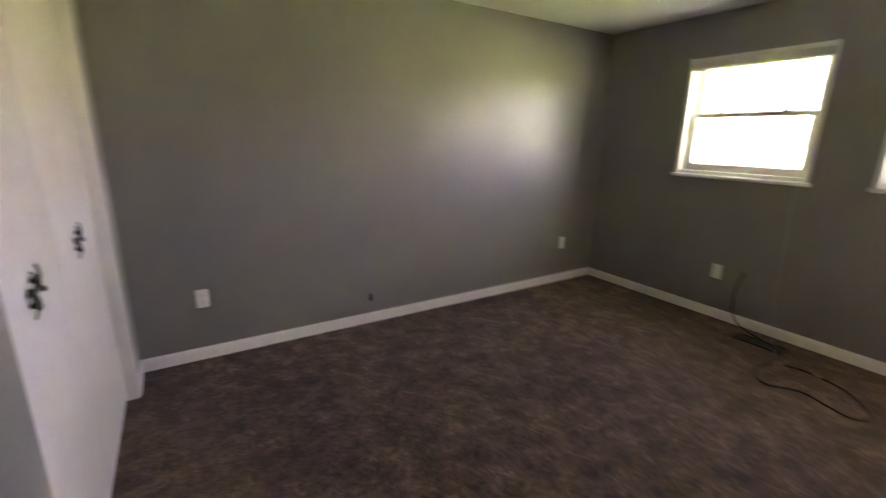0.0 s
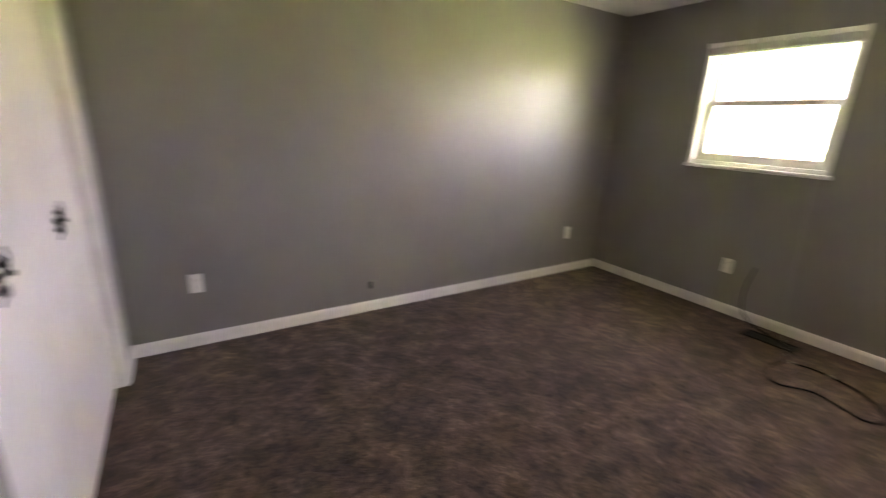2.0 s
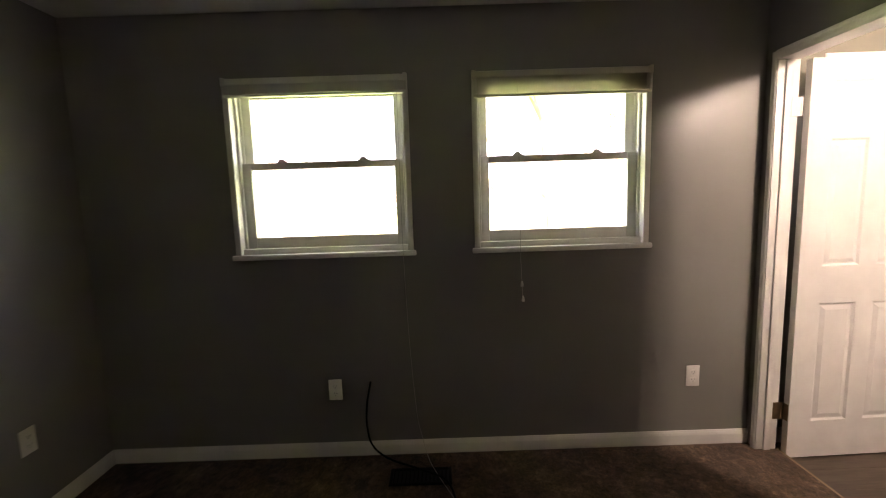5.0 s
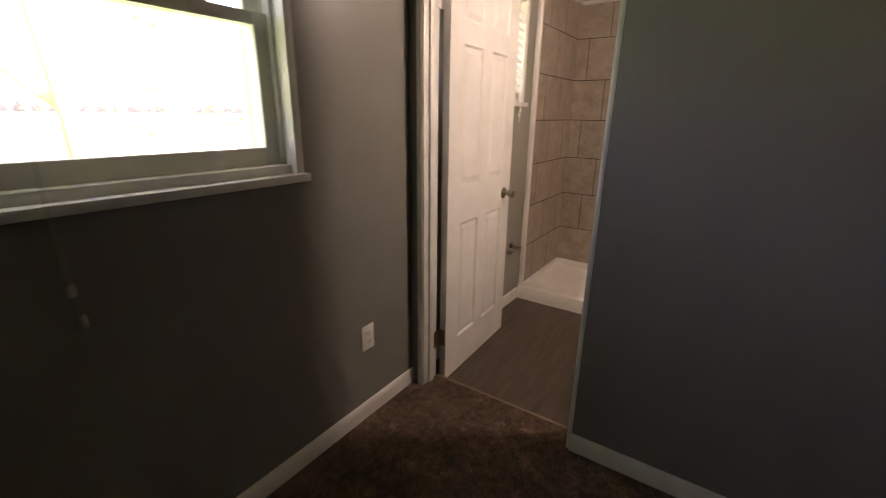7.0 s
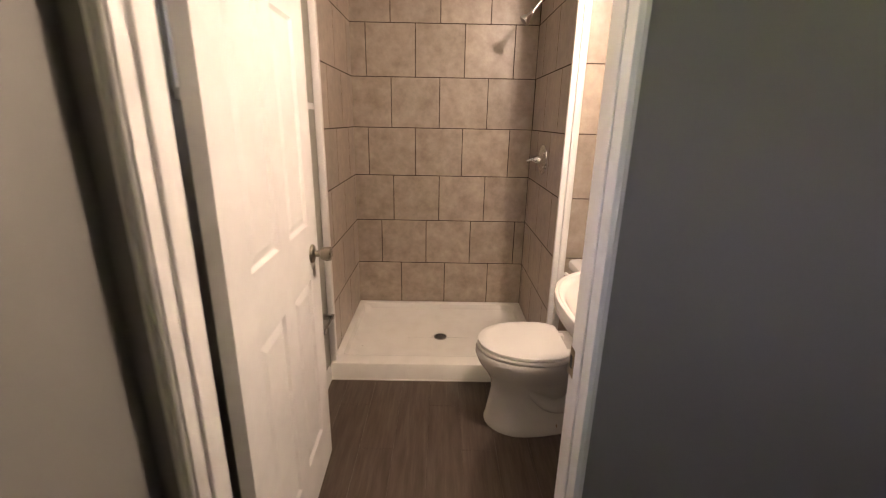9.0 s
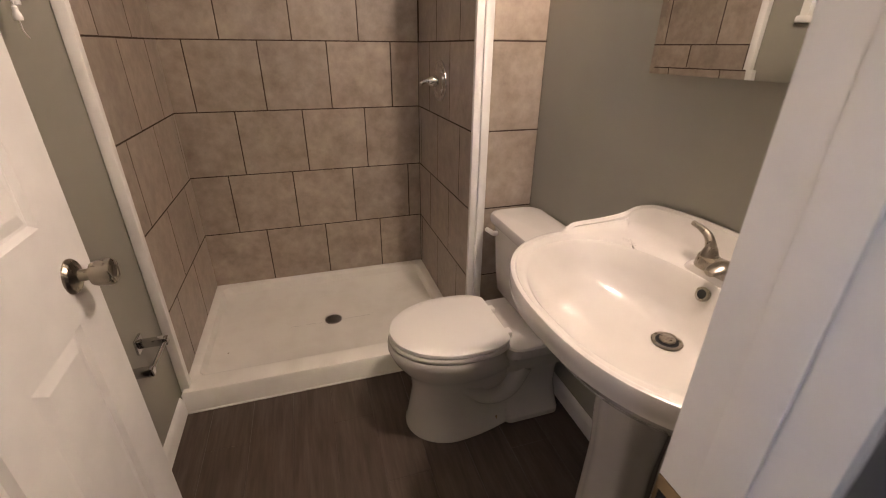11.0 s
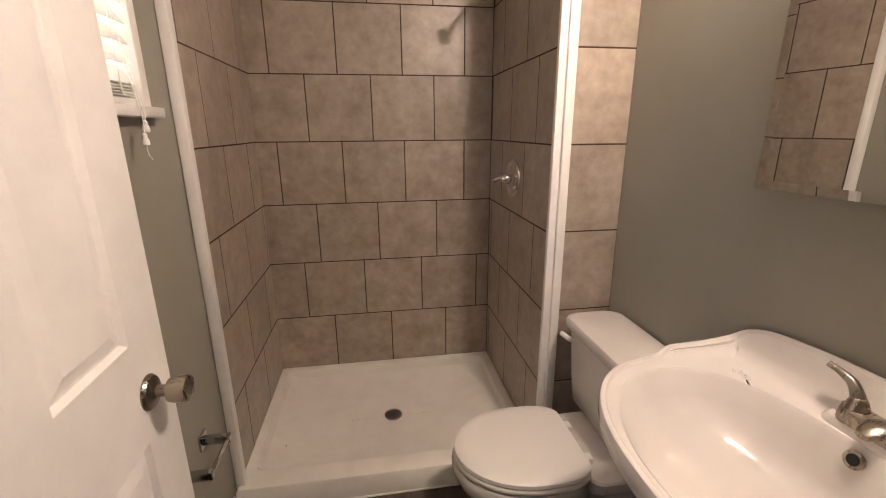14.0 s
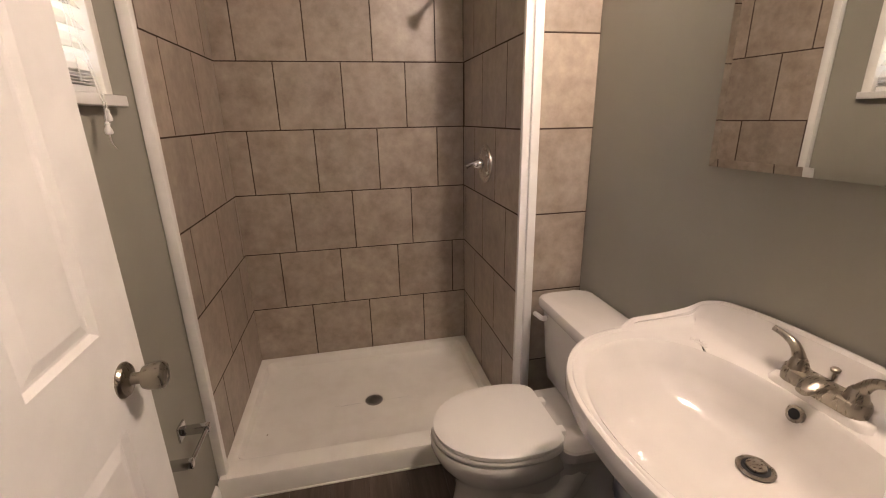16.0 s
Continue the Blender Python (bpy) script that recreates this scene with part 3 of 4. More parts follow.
dr = part("drain", turned(bmesh.new(), [(0.001, 0.0), (0.042, 0.0), (0.043, 0.003), (0.039, 0.0045), (0.001, 0.0035)], Matrix.Translation((4.955, -2.343, 0.0335)), 28), DRAIN, pan, "round steel drain grate")
bm = bmesh.new()
for i in range(-4, 5):
    for j in range(-4, 5):
        if (i * i + j * j) ** 0.5 < 4.3:
            turned(bm, [(0.0001, 0), (0.0030, 0), (0.0030, 0.0007), (0.0001, 0.0007)], Matrix.Translation((4.955 + i * 0.0082 + (j % 2) * 0.0041 - 0.002, -2.343 + j * 0.0075, 0.0375)), 6)
part("grate_hole", bm, HOLE, dr)
bm = boxes((PX0, PX1, PY1 - 0.001, PY1 + 0.005, -0.002, 0.006, 0.002))
part("caulk_bead", bm, CAULK, pan)

# ---- shower soffit and trims ----
ZS = 2.213            # underside of the lowered shower ceiling
setting("shower_soffit", boxes((XTR - 0.004, XBE - 0.0005, YBK - 0.012, YT - 0.012, ZS, ZC - 0.001)), CEIL, "white lowered ceiling over the shower", "ceiling")
tagged(part("soffit_trim", boxes((XTR + 0.002, XBE - 0.012, YBK - 0.002, YBK + 0.016, ZS - 0.026, ZS - 0.0005, 0.003)), TRIM), "white moulding above the shower tile", "trim", kind="structure")
tagged(part("soffit_trim", boxes((XBE - 0.034, XBE - 0.0145, YBK + 0.017, YT - 0.012, ZS - 0.026, ZS - 0.0005, 0.003)), TRIM), "white moulding above the shower tile", "trim", kind="structure")
tagged(part("soffit_trim", boxes((XTR - 0.002, XTR + 0.016, YBK + 0.017, YT - 0.012, ZS - 0.026, ZS - 0.0005, 0.003)), TRIM), "white moulding above the shower tile", "trim", kind="structure")
CT = "white trim strip covering the tile edge of the shower"
tagged(part("corner_trim", boxes((XBE - 0.034, XBE - 0.002, YT - 0.010, YT + 0.022, 0.085, ZC, 0.003)), TRIM), CT, "trim", kind="structure")
tagged(part("corner_trim", boxes((XTR - 0.056, XTR - 0.024, YT - 0.002, YT + 0.022, 0.10, ZC, 0.003), (XTR - 0.0245, XTR + 0.003, YT - 0.010, YT + 0.010, 0.10, ZC, 0.002)), TRIM), CT, "trim", kind="structure")


# ---- tile ----
def tile_mesh(u, v):
    """A tile u wide, v high, lying in local x-y, its face 8 mm up with eased edges."""
    bm = bmesh.new()
    rings = [[bm.verts.new((x, y, z)) for x, y in ((i, i), (u - i, i), (u - i, v - i), (i, v - i))] for i, z in ((0, 0), (0, 0.0072), (0.0010, 0.008))]
    skin(bm, rings, cap0=False)
    return mesh_of("tile", bm, TILE, False)


TILE_CACHE = {}
PITCH, JOINT, ZT0 = 0.3095, 0.0058, 0.092


def tile_wall(host, origin, along, normal, length, joints, top=ZS - 0.008):
    """Courses of tile from ZT0 up to top; joints[i]: where, along the wall, one joint of course i lies."""
    up = Vector((0, 0, 1))
    along, normal = Vector(along), Vector(normal)
    course = 0
    z = ZT0
    while z < top - 0.02:
        h = min(PITCH, top - z) - JOINT
        j = joints[course % len(joints)]
        start = j - math.ceil(j / PITCH) * PITCH
        u = start
        while u < length - 0.012:
            a, b = max(u + JOINT / 2, 0.002), min(u + PITCH - JOINT / 2, length - 0.002)
            if b - a > 0.012:
                key = (round(b - a, 3), round(h, 3))
                if key not in TILE_CACHE:
                    TILE_CACHE[key] = tile_mesh(*key)
                p = Vector(origin) + along * a + up * z
                rot = Matrix((along, up, normal)).transposed()
                if along.cross(up).dot(normal) < 0:
                    rot = Matrix((up, along, normal)).transposed()
                    key2 = (key[1], key[0])
                    if key2 not in TILE_CACHE:
                        TILE_CACHE[key2] = tile_mesh(*key2)
                    me = TILE_CACHE[key2]
                else:
                    me = TILE_CACHE[key]
                tilt = Matrix.Rotation(random.uniform(-0.0016, 0.0016), 4, "X") @ Matrix.Rotation(random.uniform(-0.0016, 0.0016), 4, "Y")
                m = Matrix.Translation(p - normal * 0.008) @ rot.to_4x4() @ tilt
                ob = new("tile", me)
                ob.parent = host
                ob.matrix_basis = m
            u += PITCH
        z += PITCH
        course += 1


wall_b, wing = bpy.data.objects["wall_bath_south"], bpy.data.objects["shower_wing_wall"]
tile_wall(wall_b, (XTR, YBK, 0), (1, 0, 0), (0, 1, 0), XBE - XTR, [x - XTR for x in (4.933, 5.067, 4.980, 5.141, 4.986, 5.141, 4.986)])
side = setting("shower_side_wall", boxes((XBE - 0.0138, XBE - 0.0005, YBK - 0.012, YT - 0.008, 0.085, ZC)), GROUT, "grouted backing of the shower side wall", "wall")
tile_wall(side, (XBE - 0.0145, YBK, 0), (0, 1, 0), (-1, 0, 0), YT - YBK - 0.006, [0.305, 0.451, 0.342, 0.472, 0.302, 0.428, 0.302])
tile_wall(wing, (XTR, YBK, 0), (0, 1, 0), (1, 0, 0), YT - YBK - 0.006, [0.656, 0.838, 0.350, 0.829, 0.635, 0.808, 0.635])
tile_wall(wing, (XBW, YT, 0), (1, 0, 0), (0, 1, 0), XTR - XBW - 0.055, [0.29, 0.29], ZC)

# ---- shower valve and head ----
v = empty("shower_valve", (XTR, -2.360, 1.17), "chrome single-lever shower valve on a round plate", "shower valve")
mv = Matrix.Translation((XTR, -2.360, 1.17)) @ Matrix.Rotation(radians(90), 4, "Y")
part("plate", turned(bmesh.new(), [(0.001, -0.002), (0.080, -0.002), (0.085, 0.002), (0.084, 0.008), (0.078, 0.013), (0.070, 0.010), (0.060, 0.008), (0.052, 0.018), (0.036, 0.026), (0.001, 0.028)], mv, 40), CHROME, v)
part("hub", turned(bmesh.new(), [(0.001, 0.012), (0.024, 0.012), (0.023, 0.038), (0.020, 0.050), (0.014, 0.060), (0.001, 0.062)], mv, 24), CHROME, v)
pts = smooth_line([(XTR + 0.040, -2.360, 1.170), (XTR + 0.056, -2.361, 1.172), (XTR + 0.071, -2.363, 1.170), (XTR + 0.086, -2.365, 1.163), (XTR + 0.094, -2.366, 1.158)], 5)
part("lever", tube(bmesh.new(), pts, 0.012, 14, [1.35 - 0.75 * math.sin(math.pi * 0.62 * i / (len(pts) - 1)) + 0.25 * (i / (len(pts) - 1)) ** 3 for i in range(len(pts))]), CHROME, v)

h = empty("wall_shower", (XTR, -2.362, 1.98), "chrome shower head on a bent wall arm", "shower")
ma = Matrix.Translation((XTR, -2.362, 2.020)) @ Matrix.Rotation(radians(90), 4, "Y")
part("escutcheon", turned(bmesh.new(), [(0.001, -0.002), (0.030, -0.002), (0.029, 0.003), (0.020, 0.008), (0.010, 0.010), (0.001, 0.010)], ma, 24), CHROME, h)
pts = smooth_line([(XTR, -2.362, 2.020), (XTR + 0.05, -2.362, 2.005), (XTR + 0.09, -2.362, 1.970), (XTR + 0.130, -2.362, 1.922)], 6)
part("arm", tube(bmesh.new(), pts, 0.0085, 12), CHROME, h)
d = Vector((0.7, 0, -0.714)).normalized()
mh = Matrix.Translation((XTR + 0.126, -2.362, 1.926)) @ d.to_track_quat("Z", "Y").to_matrix().to_4x4()
part("head", turned(bmesh.new(), [(0.001, 0), (0.012, 0), (0.014, 0.012), (0.016, 0.022), (0.026, 0.036), (0.030, 0.052), (0.028, 0.058), (0.001, 0.058)], mh, 24), CHROME, h)

# ---- toilet ----
TX, TY, TK = XBW + 0.012, -1.611, -1.658       # back of tank, centre line


def egg(cx, cy, back, front, half, z, n=40, p=2.3):
    """An egg-shaped ring: from cx-back to cx+front in x, half wide in y."""
    out = []
    for k in range(n):
        a = 2 * math.pi * k / n
        c, s = math.cos(a), math.sin(a)
        q = p if c < 0 else 2.0
        x = math.copysign(abs(c) ** (2 / q), c) * (front if c > 0 else back)
        y = math.copysign(abs(s) ** (2 / q), s) * half
        out.append((cx + x, cy + y, z))
    return out


def loft(rows, cap0=True, cap1=True):
    bm = bmesh.new()
    skin(bm, [[bm.verts.new(p) for p in r] for r in rows], cap0, cap1)
    return bm


toilet = empty("toilet", (TX + 0.35, TY, 0), "white porcelain two-piece toilet with closed lid on the plank floor", "toilet")
BX = TX + 0.438                      # centre of bowl
rows = [egg(BX + 0.02, TY, 0.36, 0.165, 0.138, 0.0, p=1.7), egg(BX + 0.02, TY, 0.36, 0.165, 0.138, 0.012, p=1.7), egg(BX + 0.02, TY, 0.35, 0.158, 0.130, 0.030, p=1.7),
        egg(BX + 0.02, TY, 0.32, 0.148, 0.112, 0.10, p=1.6), egg(BX + 0.015, TY, 0.30, 0.142, 0.102, 0.17, p=1.7), egg(BX + 0.01, TY, 0.27, 0.152, 0.108, 0.225, p=1.9),
        egg(BX, TY, 0.24, 0.190, 0.140, 0.275), egg(BX, TY, 0.21, 0.222, 0.168, 0.320), egg(BX, TY, 0.19, 0.238, 0.182, 0.360), egg(BX, TY, 0.185, 0.238, 0.182, 0.380), egg(BX, TY, 0.185, 0.232, 0.177, 0.388), egg(BX, TY, 0.16, 0.20, 0.15, 0.390)]
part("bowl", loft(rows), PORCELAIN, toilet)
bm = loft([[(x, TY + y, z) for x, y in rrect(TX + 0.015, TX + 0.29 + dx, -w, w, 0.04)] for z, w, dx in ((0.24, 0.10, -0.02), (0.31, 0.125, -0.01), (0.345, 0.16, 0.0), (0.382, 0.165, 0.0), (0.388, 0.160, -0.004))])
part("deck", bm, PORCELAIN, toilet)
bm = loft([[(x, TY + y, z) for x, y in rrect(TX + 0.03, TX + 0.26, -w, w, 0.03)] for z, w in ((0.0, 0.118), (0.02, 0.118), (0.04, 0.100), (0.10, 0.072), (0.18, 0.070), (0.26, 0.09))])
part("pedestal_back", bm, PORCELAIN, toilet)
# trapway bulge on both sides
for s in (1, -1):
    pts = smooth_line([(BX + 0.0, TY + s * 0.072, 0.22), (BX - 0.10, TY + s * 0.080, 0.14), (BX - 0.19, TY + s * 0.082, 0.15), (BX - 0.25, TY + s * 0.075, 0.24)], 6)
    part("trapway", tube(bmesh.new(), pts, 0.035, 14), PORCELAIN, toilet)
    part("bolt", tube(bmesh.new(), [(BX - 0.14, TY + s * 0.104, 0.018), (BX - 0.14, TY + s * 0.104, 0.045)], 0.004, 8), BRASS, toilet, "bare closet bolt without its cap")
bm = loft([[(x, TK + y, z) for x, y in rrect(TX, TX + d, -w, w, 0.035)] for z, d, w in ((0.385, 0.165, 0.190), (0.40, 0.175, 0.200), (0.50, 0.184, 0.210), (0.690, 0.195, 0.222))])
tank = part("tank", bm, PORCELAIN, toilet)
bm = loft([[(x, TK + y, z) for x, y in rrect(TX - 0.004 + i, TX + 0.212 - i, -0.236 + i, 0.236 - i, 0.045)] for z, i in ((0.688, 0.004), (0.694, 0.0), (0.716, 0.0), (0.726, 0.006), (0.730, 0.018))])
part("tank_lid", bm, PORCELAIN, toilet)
bm = tube(bmesh.new(), smooth_line([(TX + 0.196, TK - 0.165, 0.655), (TX + 0.212, TK - 0.165, 0.656), (TX + 0.214, TK - 0.185, 0.655), (TX + 0.212, TK - 0.225, 0.648)], 5), 0.0095, 10)
part("flush_lever", bm, SEAT, toilet, "white plastic flush lever")


def lid_ring(k, z):
    pts = egg(BX, TY, 0.185 * k, 0.232 * k, 0.178 * k, z, 48, 3.2)
    return [(max(x, BX - 0.155), y, zz) for x, y, zz in pts]


part("seat", loft([lid_ring(0.985, 0.392), lid_ring(1.0, 0.396), lid_ring(1.0, 0.406), lid_ring(0.985, 0.410)]), SEAT, toilet)
part("lid", loft([lid_ring(0.975, 0.413), lid_ring(0.99, 0.416), lid_ring(0.985, 0.426), lid_ring(0.955, 0.430), lid_ring(0.80, 0.434), lid_ring(0.4, 0.436)]), SEAT, toilet, "closed white plastic seat lid")
for s in (1, -1):
    part("seat_hinge", boxes((BX - 0.185, BX - 0.150, TY + s * 0.075 - 0.016, TY + s * 0.075 + 0.016, 0.389, 0.414, 0.006)), SEAT, toilet)

# ---- pedestal basin ----
SX, SY, SZ = XBW + 0.004, -1.012, 0.862       # wall side, centre line, rim height
basin = empty("pedestal_basin", (SX + 0.2, SY, 0), "white porcelain pedestal basin with a scalloped backsplash", "basin")
SD = 0.496                                     # depth


def basin_outline():
    """Half outline from the middle of the back to the middle of the front: x, y, height over the rim."""
    back = [(0.000, 0.000, 0.953), (0.000, 0.090, 0.952), (0.000, 0.170, 0.948), (0.000, 0.250, 0.939), (0.001, 0.297, 0.927), (0.014, 0.333, 0.911), (0.043, 0.350, 0.892), (0.100, 0.354, 0.883), (0.155, 0.355, 0.880), (0.196, 0.354, 0.878), (0.218, 0.350, 0.870), (0.234, 0.343, 0.862)]
    half = [(q.x, q.y, max(q.z - SZ, 0.0)) for q in smooth_line(back, 6)]
    for k in range(1, 25):
        a = math.pi / 2 * k / 24
        half.append((0.234 + (SD - 0.234) * math.sin(a) ** 0.95, 0.343 * max(math.cos(a), 0.0) ** 0.86, 0.0))
    half[-1] = (SD, 0.0, 0.0)
    return half + [(x, -y, h) for x, y, h in reversed(half[1:-1])]


rim = basin_outline()


def inset_ring(d, height):
    """The outline moved inwards by d (less along the front), with z from height(h)."""
    out, n = [], len(rim)
    for i, (x, y, h) in enumerate(rim):
        ax, ay, _ = rim[i - 1]
        bx, by, _ = rim[(i + 1) % n]
        t = Vector((bx - ax, by - ay)).normalized()
        w = d * (0.40 + 0.60 * min(1.0, h / 0.03)) if d > 0.02 else d
        out.append((SX + x - t.y * w, SY + y + t.x * w, SZ + height(h)))
    if (Vector(out[0]) - Vector((SX, SY, out[0][2]))).x < -1e-6:
        out = [(2 * (SX + r[0]) - o[0], 2 * (SY + r[1]) - o[1], o[2]) for o, r in zip(out, rim)]
    return out


def scaled_ring(k, z):
    return [(SX + 0.19 + (x - 0.19) * k if x > 0.19 else SX + x + (0.19 - x) * (1 - k) * 0.6, SY + y * k, SZ + z) for x, y, h in rim]


def bowl_loop(a, b, cx, z):
    out = []
    for x, y, h in rim:
        aa = a if x > cx else a * 0.74
        t = math.atan2(y / b, (x - cx) / aa)
        c, q = math.cos(t), math.sin(t)
        out.append((SX + cx + aa * math.copysign(abs(c) ** 0.92, c), SY + math.copysign(abs(q) ** 0.92, q) * b, SZ + z))
    return out


rows = [scaled_ring(0.45, -0.175), scaled_ring(0.66, -0.150), scaled_ring(0.84, -0.105), scaled_ring(0.94, -0.066), scaled_ring(0.985, -0.048), scaled_ring(0.985, -0.036),
        inset_ring(0.0, lambda h: -0.028), inset_ring(0.0, lambda h: h - 0.008), inset_ring(0.0025, lambda h: h - 0.002), inset_ring(0.007, lambda h: h), inset_ring(0.012, lambda h: h - 0.001), inset_ring(0.0155, lambda h: h - 0.0055),
        inset_ring(0.018, lambda h: h - 0.0065), inset_ring(0.0215, lambda h: h - 0.010 * min(1, h / 0.03) - 0.005), inset_ring(0.027, lambda h: h * 0.74 - 0.006), inset_ring(0.036, lambda h: h * 0.42 - 0.006),
        inset_ring(0.048, lambda h: h * 0.17 - 0.006), inset_ring(0.062, lambda h: h * 0.03 - 0.006),
        bowl_loop(0.226, 0.292, 0.245, -0.007), bowl_loop(0.219, 0.284, 0.245, -0.014), bowl_loop(0.200, 0.258, 0.242, -0.055), bowl_loop(0.168, 0.215, 0.230, -0.095), bowl_loop(0.115, 0.145, 0.205, -0.122), bowl_loop(0.05, 0.06, 0.175, -0.136), bowl_loop(0.022, 0.026, 0.162, -0.139)]
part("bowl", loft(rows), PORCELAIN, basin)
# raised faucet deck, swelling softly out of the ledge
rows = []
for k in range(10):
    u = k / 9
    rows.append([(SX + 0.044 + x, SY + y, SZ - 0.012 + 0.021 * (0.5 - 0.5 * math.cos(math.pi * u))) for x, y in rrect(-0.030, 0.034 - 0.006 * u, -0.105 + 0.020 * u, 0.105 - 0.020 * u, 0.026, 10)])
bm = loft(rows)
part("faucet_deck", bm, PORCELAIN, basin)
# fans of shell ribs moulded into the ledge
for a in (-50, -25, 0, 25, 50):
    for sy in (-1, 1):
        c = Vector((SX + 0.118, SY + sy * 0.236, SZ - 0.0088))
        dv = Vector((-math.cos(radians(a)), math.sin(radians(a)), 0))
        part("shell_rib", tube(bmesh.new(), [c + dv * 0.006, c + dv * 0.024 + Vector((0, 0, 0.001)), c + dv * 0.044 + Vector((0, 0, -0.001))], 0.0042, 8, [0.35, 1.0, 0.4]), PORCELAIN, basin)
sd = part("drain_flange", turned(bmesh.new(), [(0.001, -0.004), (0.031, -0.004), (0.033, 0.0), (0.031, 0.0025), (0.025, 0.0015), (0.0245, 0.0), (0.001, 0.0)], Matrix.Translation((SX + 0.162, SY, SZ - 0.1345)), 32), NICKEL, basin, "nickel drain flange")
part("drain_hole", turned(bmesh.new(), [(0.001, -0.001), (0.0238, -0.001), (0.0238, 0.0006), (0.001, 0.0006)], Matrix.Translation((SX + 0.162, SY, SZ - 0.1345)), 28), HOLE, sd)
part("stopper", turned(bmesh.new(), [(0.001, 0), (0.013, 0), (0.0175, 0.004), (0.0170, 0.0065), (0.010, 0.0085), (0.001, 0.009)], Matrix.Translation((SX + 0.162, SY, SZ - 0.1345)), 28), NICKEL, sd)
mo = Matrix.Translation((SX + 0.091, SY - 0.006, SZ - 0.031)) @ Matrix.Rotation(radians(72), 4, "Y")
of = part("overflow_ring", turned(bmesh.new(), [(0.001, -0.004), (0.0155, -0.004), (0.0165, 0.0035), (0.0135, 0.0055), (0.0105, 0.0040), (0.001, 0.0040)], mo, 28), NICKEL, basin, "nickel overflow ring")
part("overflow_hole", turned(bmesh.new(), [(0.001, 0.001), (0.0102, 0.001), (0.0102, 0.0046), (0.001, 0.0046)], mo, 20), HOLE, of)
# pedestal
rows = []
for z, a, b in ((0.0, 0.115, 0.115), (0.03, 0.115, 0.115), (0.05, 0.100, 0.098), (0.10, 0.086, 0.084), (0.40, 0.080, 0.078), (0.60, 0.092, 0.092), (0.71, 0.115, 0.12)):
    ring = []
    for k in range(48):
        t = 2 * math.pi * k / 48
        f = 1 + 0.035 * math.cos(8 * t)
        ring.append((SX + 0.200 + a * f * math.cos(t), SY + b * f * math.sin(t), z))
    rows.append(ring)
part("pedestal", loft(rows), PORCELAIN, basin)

# ---- faucet ----
fx, fz = SX + 0.050, SZ + 0.009
faucet = empty("faucet", (fx, SY, fz), "brushed nickel two-handle basin faucet with curved levers", "faucet")
rows = []
for z, k in ((0, 1.0), (0.005, 1.03), (0.016, 1.0), (0.024, 0.92), (0.027, 0.75)):
    rows.append([(fx + x * k, SY + y * (0.975 if k < 1 else 1), fz + z) for x, y in rrect(-0.024, 0.024, -0.074, 0.074, 0.023)])
part("base", loft(rows), NICKEL, faucet)
for s in (-1, 1):
    y = SY + s * 0.050
    part("handle_base", turned(bmesh.new(), [(0.001, 0.010), (0.0225, 0.010), (0.0220, 0.020), (0.018, 0.030), (0.0145, 0.042), (0.011, 0.048), (0.001, 0.050)], Matrix.Translation((fx, y, fz)), 22), NICKEL, faucet)
    pts = smooth_line([(fx, y, fz + 0.032), (fx - 0.001, y + s * 0.005, fz + 0.050), (fx - 0.001, y + s * 0.018, fz + 0.068), (fx, y + s * 0.040, fz + 0.077), (fx + 0.001, y + s * 0.060, fz + 0.081)], 6)
    bm = tube(bmesh.new(), pts, 0.0120, 14, [1.15 - 0.62 * min(1.0, 1.25 * i / (len(pts) - 1)) for i in range(len(pts))])
    part("lever", bm, NICKEL, faucet)
rows = []
for x, w, z0, z1 in ((-0.014, 0.022, 0.010, 0.028), (0.000, 0.023, 0.010, 0.036), (0.014, 0.022, 0.011, 0.037), (0.030, 0.019, 0.012, 0.033), (0.044, 0.0155, 0.010, 0.026), (0.051, 0.0115, 0.009, 0.020)):
    zm, zh = (z0 + z1) / 2, (z1 - z0) / 2
    rows.append([(fx + x, SY + w * math.cos(a), fz + zm + zh * math.sin(a)) for a in (2 * math.pi * k / 20 for k in range(20))])
part("spout", loft(rows), NICKEL, faucet)
part("lift_rod", turned(bmesh.new(), [(0.001, 0), (0.0026, 0), (0.0026, 0.030), (0.0075, 0.034), (0.0085, 0.039), (0.005, 0.042), (0.001, 0.042)], Matrix.Translation((fx - 0.017, SY, fz + 0.012)), 14), NICKEL, faucet)

# ---- mirror and vanity light over the basin ----
MZ0, MZ1 = 1.254, 1.86
cab = empty("mirror_cabinet", (XBW, -1.05, MZ0), "silvered mirror over the basin, standing slightly off the wall", "mirror")
part("body", boxes((XBW - 0.002, XBW + 0.014, -1.325, -0.775, MZ0 + 0.02, MZ1 - 0.02)), TRIM, cab)
bm = bmesh.new()
skin(bm, [[bm.verts.new((x, y, z)) for y, z in ((-0.60 + i, MZ0 + i), (-i, MZ0 + i), (-i, MZ1 - i), (-0.60 + i, MZ1 - i))] for i, x in ((0, 0.0), (0, 0.003), (0.018, 0.0043))])
bmesh.ops.transform(bm, matrix=Matrix.Translation((XBW + 0.020, -0.746, 0)) @ Matrix.Rotation(radians(3.9), 4, "Z"), verts=bm.verts)
part("mirror_door", bm, MIRROR, cab, "bevelled mirror glass door", smooth=False)
vl = empty("wall_lamp", (XBW, -0.98, 2.18), "lit globe wall lamp over the mirror", "wall lamp")
ml = Matrix.Translation((XBW, -0.98, 2.18)) @ Matrix.Rotation(radians(90), 4, "Y")
